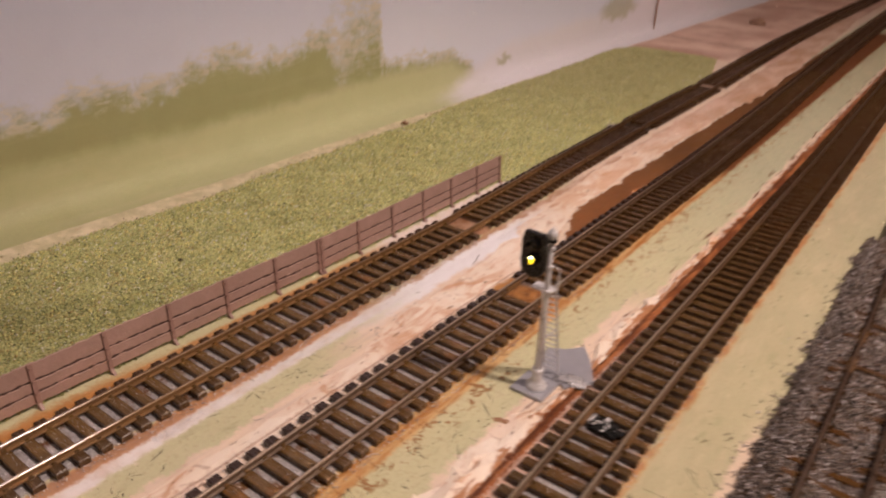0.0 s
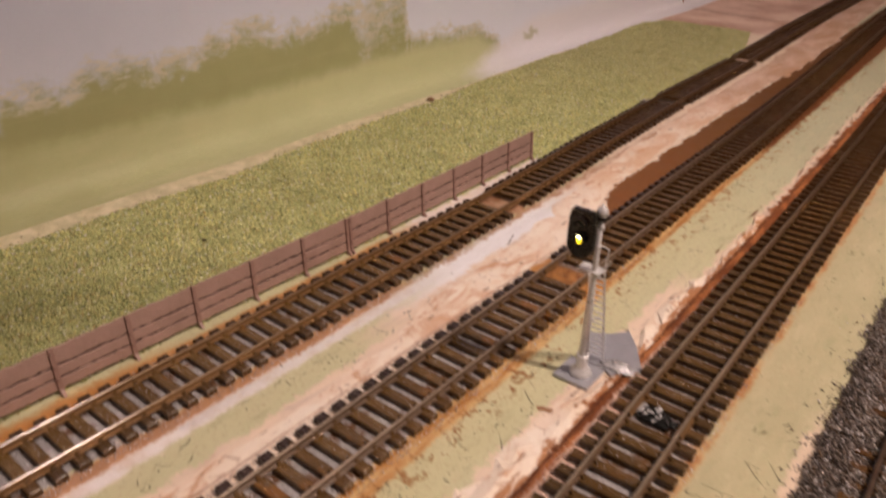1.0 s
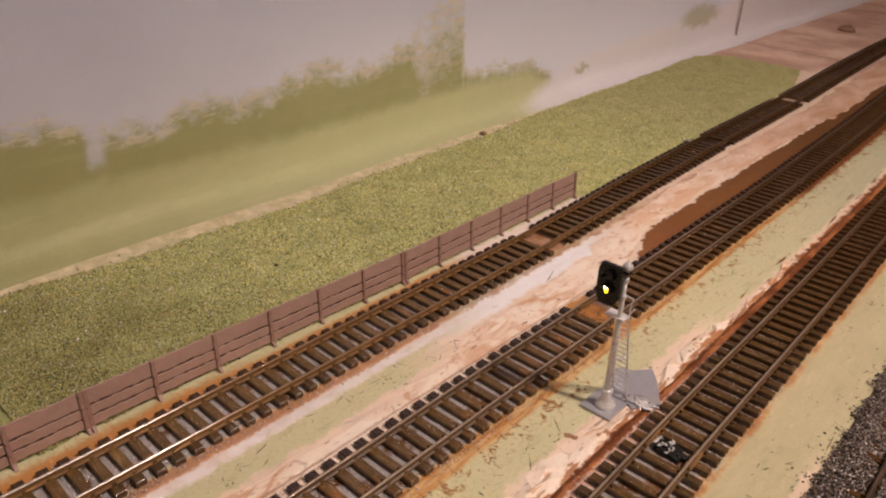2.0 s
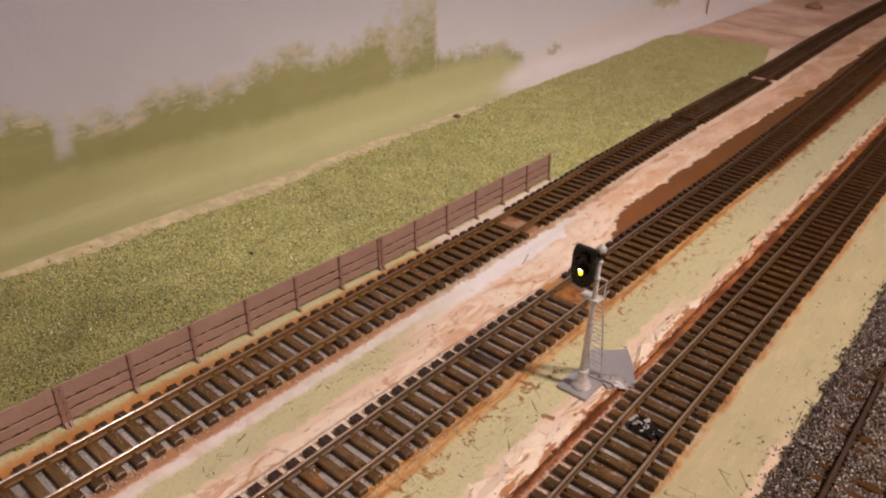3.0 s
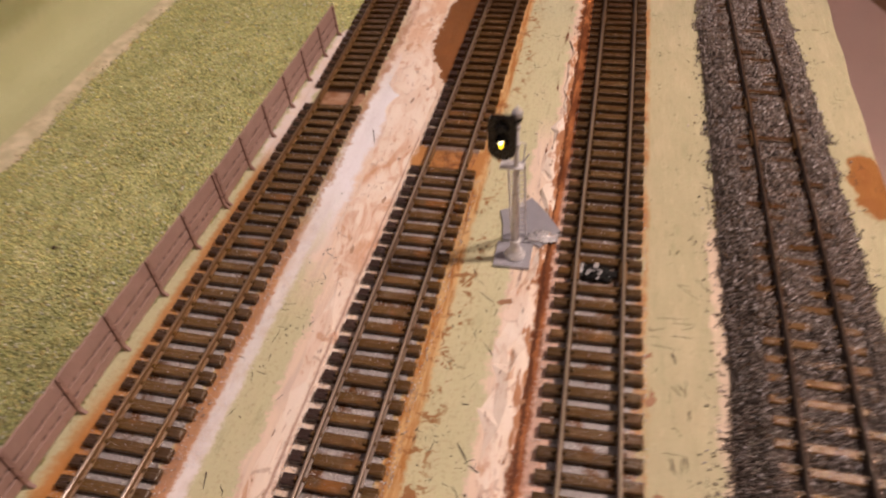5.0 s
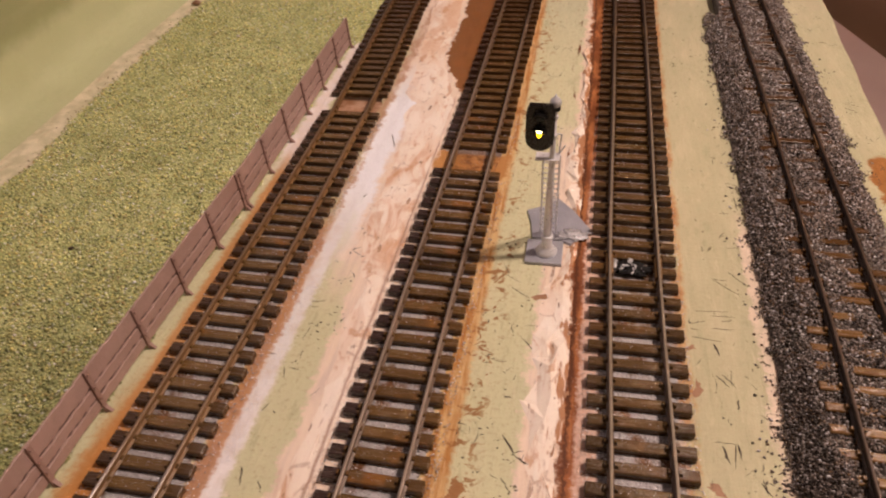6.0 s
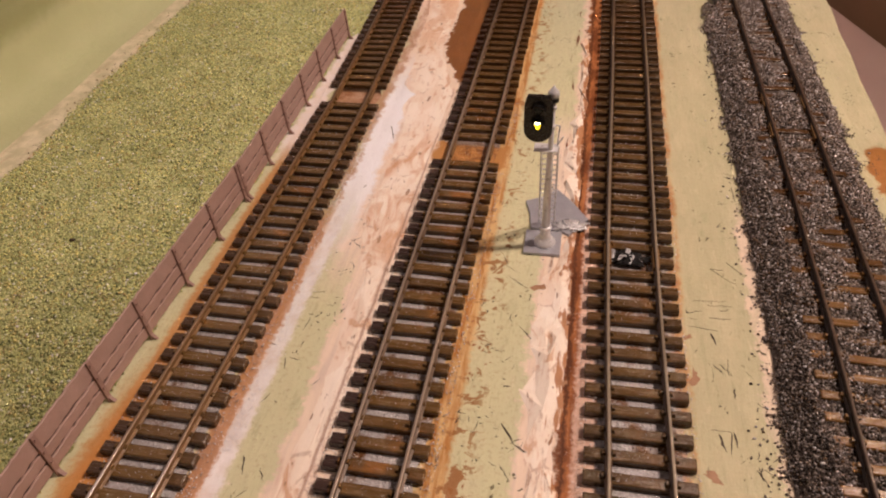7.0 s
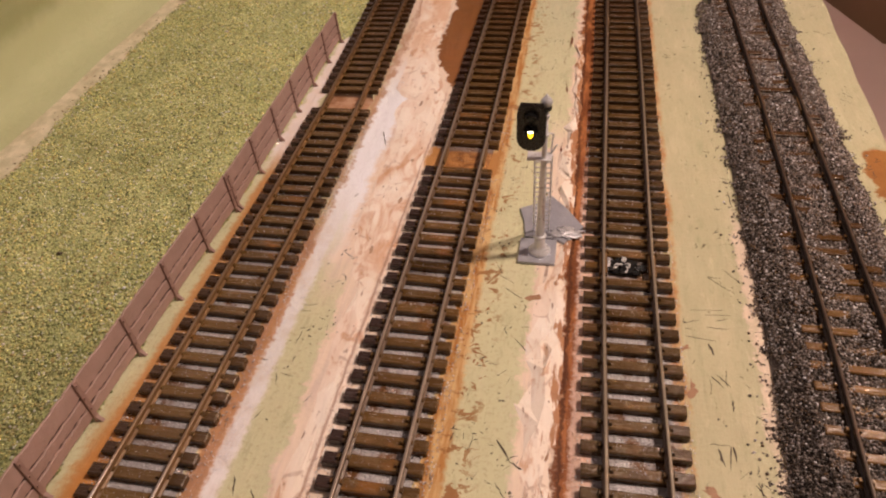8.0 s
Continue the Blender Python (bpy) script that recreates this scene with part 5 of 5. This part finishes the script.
def glob():
    tar = plain("glossy_tar", (0.008, 0.008, 0.008), (0.03, 0.03, 0.03), 4, 0.14, bump=0.9, deep=0.0015)
    thing = tagged(new("glue_glob"), "glossy black glob with silver threads between the rails", "glob")
    part("lump", lump_mesh("lump", 0.4, (1.25, 0.8, 0.3), tar, 9, 0.6), thing, at_plan(2.68, -0.52, 0.15))
    part("smear", lump_mesh("smear", 0.26, (0.7, 1.0, 0.2), GLUE, 4, 0.7, 3), thing, at_plan(2.16, -0.42, 0.16), "grey smear of glue")
    r = random.Random(8)
    for k in range(7):
        bm = bmesh.new()
        x, y, a = r.uniform(-0.24, 0.26), r.uniform(-0.2, 0.12), r.uniform(0, 6.3)
        prev = None
        for j in range(8):
            q = Vector((x, y, 0.135 - 0.28 * (x * x + y * y) + 0.025 * math.sin(j + k)))
            if prev:
                rod(bm, prev, q, 0.02 + 0.011 * math.sin(j * 1.3 + k), 6)
            prev = q
            x, y = x + 0.05 * math.cos(a), y + 0.04 * math.sin(a)
            a += r.uniform(-0.5, 1.1)
        part("thread", bm_mesh("thread", bm, [WHITE_GLUE], True), thing, at_plan(2.68, -0.52, 0.17), "silver thread of glue")
    return thing


glob()


# ---- chips, scratches and specks ----
def slivers(name, spots, m, seed, lo=0.06, hi=0.5):
    """Scratches: thin, tapering, almost straight; some mere nicks."""
    r = random.Random(seed)
    bm = bmesh.new()
    for x, y in spots:
        a = r.gauss(0.9, 0.9)
        length = lo + (hi - lo) * r.random() ** 2.6
        w = r.uniform(0.005, 0.014) * (2.0 if length < 0.16 else 1)
        bend = r.gauss(0, 0.1)
        px, py, prev = x, y, None
        for k in range(5):
            q = w * (0.15, 0.9, 1.0, 0.6, 0.1)[k] * r.uniform(0.7, 1.3)
            nx, ny = -math.sin(a) * q, math.cos(a) * q
            cur = [bm.verts.new((px + nx, py + ny, 0.001)), bm.verts.new((px, py, 0.005)), bm.verts.new((px - nx, py - ny, 0.001))]
            if prev:
                bm.faces.new((prev[0], prev[1], cur[1], cur[0]))
                bm.faces.new((prev[1], prev[2], cur[2], cur[1]))
            prev = cur
            px += math.cos(a) * length / 4
            py += math.sin(a) * length / 4
            a += bend + r.gauss(0, 0.15)
    return bm_mesh(name, bm, [m])


def spots_in(r, n, x0, x1, y0, y1):
    return [(r.uniform(x0, x1), y0 + (y1 - y0) * r.random() ** 1.3) for _ in range(n)]


def clustered(r, spots, spread):
    """Some spots gather small groups of marks."""
    out = []
    for x, y in spots:
        out.append((x, y))
        if r.random() < 0.5:
            out += [(x + r.gauss(0, spread), y + r.gauss(0, spread)) for _ in range(r.randint(2, 6))]
    return out


r = random.Random(21)
field = spots_in(r, 22, 4.3, 6.2, -13, 25) + spots_in(r, 26, 10.9, 12.0, -12, 22) + spots_in(r, 34, -1.7, 0.1, -12, 25)
field += spots_in(r, 26, -6.3, -4.7, -12, 25) + spots_in(r, 12, -6.9, -5.8, -12, 0)
field = clustered(r, field + spots_in(r, 12, 4.2, 6.3, -13, 20) + spots_in(r, 30, -1.6, 0.1, -13, 20), 0.14)
tagged(part("dark_scratches", slivers("dark_scratches", field, DARK_CHIP, 4, 0.05, 0.4)), "dark scratches and splinters on the paint", "debris", kind="stuff")

# deep cuts: place, direction, length and half width; two or three meet where paint was lifted
CUTS_EAST = [
    (4.3, -3.0, -7, 0.81, 0.018), (4.9, -3.2, -79, 0.45, 0.05), (5.1, -0.5, -41, 0.92, 0.02), (5.6, -0.1, -50, 0.78, 0.018),
    (5.1, -0.5, 0, 0.4, 0.015), (4.6, -6.5, 0, 0.5, 0.018), (5.1, -6.5, -98, 0.71, 0.022), (4.8, -6.6, -79, 0.51, 0.05),
    (4.9, -2.6, 0, 0.6, 0.02), (5.3, -5.1, -90, 0.36, 0.04), (5.6, -7.4, -80, 0.4, 0.025), (4.3, -2.5, 20, 0.45, 0.015),
    (5.2, -2.3, 18, 0.32, 0.02), (6.1, -1.5, -63, 0.22, 0.045), (6.1, -2.0, -90, 0.12, 0.05), (5.6, 6.5, -27, 0.25, 0.025),
    (5.7, 6.3, -90, 0.3, 0.025), (4.85, -4.35, -52, 0.45, 0.03), (5.0, -4.3, -50, 0.5, 0.025), (5.25, -4.2, -95, 0.5, 0.018), (4.5, -1.95, 4, 0.9, 0.012), (4.9, -2.1, 3, 0.7, 0.014), (5.15, -6.5, -85, 0.45, 0.04), (5.55, -7.5, -60, 0.4, 0.03), (6.0, 4.8, -14, 0.41, 0.018), (6.2, 4.0, -88, 0.9, 0.03)]
CUTS_MIDDLE = [
    (-0.4, -3.7, -50, 1.56, 0.02), (-0.5, -7.1, -56, 0.72, 0.045), (-0.1, -7.7, -27, 0.45, 0.04), (-1.2, -0.7, -68, 0.54, 0.018),
    (-0.9, -1.7, -34, 0.72, 0.025), (-0.6, -5.9, 0, 0.2, 0.04), (0.3, -7.5, -34, 0.36, 0.025), (-0.4, -8.3, -53, 0.5, 0.02)]
CUTS_WEST = [
    (-5.9, -1.0, 45, 0.42, 0.025), (-6.8, -3.2, 14, 0.41, 0.02), (-6.8, -3.4, 0, 0.3, 0.018), (-6.6, -4.1, 0, 0.2, 0.018),
    (-6.5, -4.2, -95, 0.6, 0.022), (-6.7, -5.8, -75, 0.45, 0.022), (-7.3, -5.4, 0, 0.2, 0.025), (-5.0, -5.5, -27, 0.22, 0.045),
    (-6.6, -9.0, -75, 0.54, 0.035), (-6.1, -9.3, -56, 0.36, 0.025), (-6.7, 6.7, -72, 1.1, 0.035), (-5.4, 6.1, -85, 1.0, 0.05),
    (-6.7, 2.3, 63, 0.22, 0.025), (-5.4, 2.3, -95, 1.0, 0.03)]


def cuts(rows, seed):
    """Straight tapering cuts with a raised lip along one side."""
    q = random.Random(seed)
    bm = bmesh.new()
    for x, y, turn, length, w in rows:
        c, sn = math.cos(radians(turn)), math.sin(radians(turn))
        prev = None
        for k in range(6):
            f = k / 5
            half = 0.6 * w * (0.3, 1.0, 0.9, 1.0, 0.6, 0.15)[k] * q.uniform(0.75, 1.25)
            off = q.gauss(0, 0.012)
            u, cx, cy = length * f, x - sn * off, y + c * off
            cur = [bm.verts.new((cx + c * u - sn * half * e, cy + sn * u + c * half * e, h)) for e, h in ((1, 0.002), (0.3, 0.008), (-1, 0.002))]
            if prev:
                bm.faces.new((prev[0], prev[1], cur[1], cur[0]))
                bm.faces.new((prev[1], prev[2], cur[2], cur[1]))
            prev = cur
    return bm_mesh("deep_cuts", bm, [CUT])


CUT = plain("dark_cut", (0.022, 0.014, 0.008), (0.07, 0.045, 0.022), 7, 0.6)
for k, rows in enumerate((CUTS_EAST, CUTS_MIDDLE, CUTS_WEST)):
    tagged(part("deep_cuts", cuts(rows, 40 + k)), "dark knife cuts where the paint has lifted", "debris", kind="stuff")


def scuffs(spots, seed, m, size=1.0):
    """Small ragged rubbed marks, a hair above the paint."""
    q = random.Random(seed)
    bm = bmesh.new()
    for x, y in spots:
        a, length = q.gauss(1.2, 0.6), size * q.uniform(0.06, 0.24)
        n = 13
        mid = bm.verts.new((x, y, 0.008))
        rim = []
        for k in range(n):
            b = 2 * math.pi * k / n
            u, v = length * math.cos(b) * q.uniform(0.25, 1.3), length * 0.45 * math.sin(b) * q.uniform(0.2, 1.4)
            rim.append(bm.verts.new((x + u * math.cos(a) - v * math.sin(a), y + u * math.sin(a) + v * math.cos(a), 0.002)))
        for k in range(n):
            bm.faces.new((mid, rim[k], rim[(k + 1) % n]))
    return bm_mesh("scuffs", bm, [m])


SCUFF = plain("olive_scuff", (0.07, 0.055, 0.026), (0.2, 0.17, 0.08), 5, 0.6)
tagged(part("scuffs", scuffs(clustered(r, spots_in(r, 14, 4.5, 6.2, -12, 18) + spots_in(r, 12, -1.5, 0.0, -12, 18) + spots_in(r, 14, 10.9, 12.0, -10, 18), 0.2), 17, SCUFF, 0.42)), "dark olive scuffs in the paint", "debris", kind="stuff")
RUST_MARK = plain("rust_mark", (0.2, 0.075, 0.02), (0.36, 0.15, 0.045), 5, 0.5)
tagged(part("scuffs", scuffs(clustered(r, spots_in(r, 16, -1.95, -1.0, -12, 14), 0.16) + spots_in(r, 9, 0.3, 1.0, -12, 6), 18, RUST_MARK, 0.36)), "rust-brown dabs on paint and plaster", "debris", kind="stuff")
# larger brown smears on the plaster
SMEARS = [(4.5, -7.85), (4.22, -3.45), (4.32, -4.8), (0.1, -2.0), (0.6, -4.3), (0.85, -4.5), (0.95, -5.6), (0.8, -6.1), (0.72, -7.5), (-6.4, 14.7), (-6.9, 13.7), (-6.7, 12.9), (-6.5, 10.3), (-5.3, 3.8), (-6.4, 11.3)]
tagged(part("scuffs", scuffs(SMEARS, 23, plain("umber_smear", (0.22, 0.1, 0.05), (0.42, 0.24, 0.13), 4, 0.5), 1.5)), "umber smears on the torn plaster", "debris", kind="stuff")
tagged(part("long_scratches", slivers("long_scratches", spots_in(r, 6, 4.4, 6.2, -12, 14) + spots_in(r, 8, -1.4, 0.1, -12, 8), DARK_CHIP, 31, 0.25, 0.7)), "long thin scratches through the paint", "debris", kind="stuff")


def pebble(name, x, y, z, size, m, label, seed):
    ob = part(name, lump_mesh(name, size, (1, 0.8, 0.6), m, seed, 0.5, 2), None, at_plan(x, y, z))
    return tagged(ob, label, "chip")


pebble("dark_chip", -15.61, -2.08, 0.17, 0.1, DARK_CHIP, "dark chip lying on the turf", 1)
pebble("brown_lump", -21.3, 19.3, 0.1, 0.28, plain("brown_lump", (0.2, 0.1, 0.05), (0.3, 0.17, 0.09), 4, 0.6), "brown lump at the turf's edge", 2)
pebble("pale_chip", -16.9, 15.0, 0.17, 0.1, WHITE_CHIP, "pale chip lying on the turf", 3)
pebble("dark_chip", -23.77, 10.08, 0.3, 0.05, DARK_CHIP, "dark speck at the backdrop's foot", 4)


# ---- what shows below the board ----
def lower_table():
    t = tagged(new("low_table"), "low table with a pinkish top below the layout", "table")
    bm = bmesh.new()
    # the wide part ends in a slanting corner
    rim = [(4, 20.5), (60, 20.5), (60, 52), (36, 71), (31.5, 86), (31.5, 120), (4, 120)]
    low, high = [bm.verts.new((x, y, -27)) for x, y in rim], [bm.verts.new((x, y, -25)) for x, y in rim]
    for k in range(len(rim)):
        j = (k + 1) % len(rim)
        bm.faces.new((low[k], low[j], high[j], high[k]))
    bm.faces.new(high)
    bm.faces.new(list(reversed(low)))
    bmesh.ops.bevel(bm, geom=bm.edges[:], offset=0.4, segments=2, affect="EDGES")
    part("table_top", bm_mesh("table_top", bm, [PINK_TOP]), t)
    bm = bmesh.new()
    box(bm, -2, 2, -2, 2, -95, -27, 0.3)
    leg = bm_mesh("leg", bm, [BOARD_SIDE])
    for x, y in ((7, 24), (56, 24), (56, 48), (7, 116), (28, 116)):
        part("leg", leg, t, at_plan(x, y, 0))


lower_table()


def low_bench():
    """Plank bench a hand lower than the table, with a pink card on it."""
    t = tagged(new("low_bench"), "low mauve-brown bench below the layout's edge", "bench")
    bm = bmesh.new()
    box(bm, 4, 62, -40, 20.3, -29.5, -27.5, 0.3)
    part("bench_top", bm_mesh("bench_top", bm, [plain("mauve_bench_paint", (0.34, 0.22, 0.19), (0.42, 0.28, 0.24), 0.2, 0.6)]), t)
    bm = bmesh.new()
    box(bm, -2, 2, -2, 2, -95, -29.5, 0.3)
    leg = bm_mesh("leg", bm, [BOARD_SIDE])
    for x, y in ((7, -36), (58, -36), (7, 16), (58, 16)):
        part("leg", leg, t, at_plan(x, y, 0))
    bm = bmesh.new()
    box(bm, 6, 50, -30, 13.5, -27.5, -27.4, 0.03)
    tagged(part("pink_card", bm_mesh("pink_card", bm, [PINK_TOP])), "sheet of pinkish card lying on the bench", "card")


low_bench()


def stick(name, a, b, r, m, label):
    bm = bmesh.new()
    rod(bm, a, b, r, 10)
    tagged(part(name, bm_mesh(name, bm, [m])), label, name.split("_")[-1])


stick("red_stick", (25.6, 69.7, -24.6), (28.5, 84, -24.3), 0.32, RED, "thin red plastic stick on the low table")
stick("white_scrap", (23.7, 58.1, -24.8), (27.6, 56.3, -24.8), 0.2, WHITE_CHIP, "white scrap lying on the low table")
pebble("dark_chip", 24.7, 46.1, -24.95, 0.5, DARK_CHIP, "dark chip on the low table", 5)
pebble("dark_chip", 25.9, 45.6, -24.95, 0.35, DARK_CHIP, "dark chip on the low table", 6)


# board's frame carries it to the floor
def frame_leg(x, y):
    bm = bmesh.new()
    box(bm, x - 2, x + 2, y - 2, y + 2, -95, -1.8, 0.2)
    return bm_mesh("board_leg", bm, [BOARD_SIDE])


for x, y in ((-20, -50), (8, -50), (-20, 130), (8, 130)):
    tagged(part("board_leg", frame_leg(x, y)), "plain wooden leg under the layout board", "leg", group="legs of the layout", kind="structure")


# lamp that lights the room
def ceiling_lamp():
    t = tagged(new("pendant_lamp"), "bare warm globe bulb on a black cord", "lamp")
    bm = bmesh.new()
    rod(bm, (38, 10, 70), (38, 10, 160), 0.3, 10)
    part("cord", bm_mesh("cord", bm, [BLACK]), t)
    bm = bmesh.new()
    rod(bm, (38, 10, 67.6), (38, 10, 70.5), 1.2, 16)
    part("socket", bm_mesh("socket", bm, [BLACK]), t)
    glass, nt, b = material("bulb_glass", 0.05)
    b.inputs["Transmission Weight"].default_value = 1.0
    bm = bmesh.new()
    bmesh.ops.create_uvsphere(bm, u_segments=32, v_segments=16, radius=5.2)
    bmesh.ops.translate(bm, vec=(38, 10, 65), verts=bm.verts)
    globe = part("globe", bm_mesh("globe", bm, [glass], True), t)
    globe.visible_shadow = False


ceiling_lamp()


# ---- far end of the board ----
PALE_BROWN = plain("pale_brown", (0.25, 0.15, 0.11), (0.34, 0.22, 0.17), 3, 0.6)

def joint_line():
    """Open joint across the bare end of the board, standing proud of it by a hair."""
    bm = bmesh.new()
    r = random.Random(3)
    prev = None
    for k in range(15):
        x = -23.8 + 12.0 * k / 14
        y = 67.2 - 1.6 * k / 14 + r.uniform(-0.12, 0.12)
        cur = [bm.verts.new((x, y - 0.1, 0.004)), bm.verts.new((x, y, 0.03)), bm.verts.new((x, y + 0.1, 0.004))]
        if prev:
            bm.faces.new((prev[0], cur[0], cur[1], prev[1]))
            bm.faces.new((prev[1], cur[1], cur[2], prev[2]))
        prev = cur
    tagged(part("joint", bm_mesh("joint", bm, [PALE_BROWN])), "dark joint between two boards", "trim", kind="structure")


joint_line()
stick("backdrop_post", (-23.6, 67.5, 0.0), (-23.6, 67.5, 45), 0.1, PALE_BROWN, "thin dark post at the backdrop's end")
pebble("brown_clod", -16.5, 84.5, 0.05, 1.1, plain("clod_brown", (0.2, 0.11, 0.07), (0.3, 0.18, 0.12), 2, 0.7), "flat brown clod on the bare board", 11)
pebble("grey_lump", -10.6, 28.5, 0.05, 0.35, plain("lump_grey", (0.25, 0.22, 0.2), (0.4, 0.36, 0.33), 4, 0.6), "grey lump beside the track", 12)
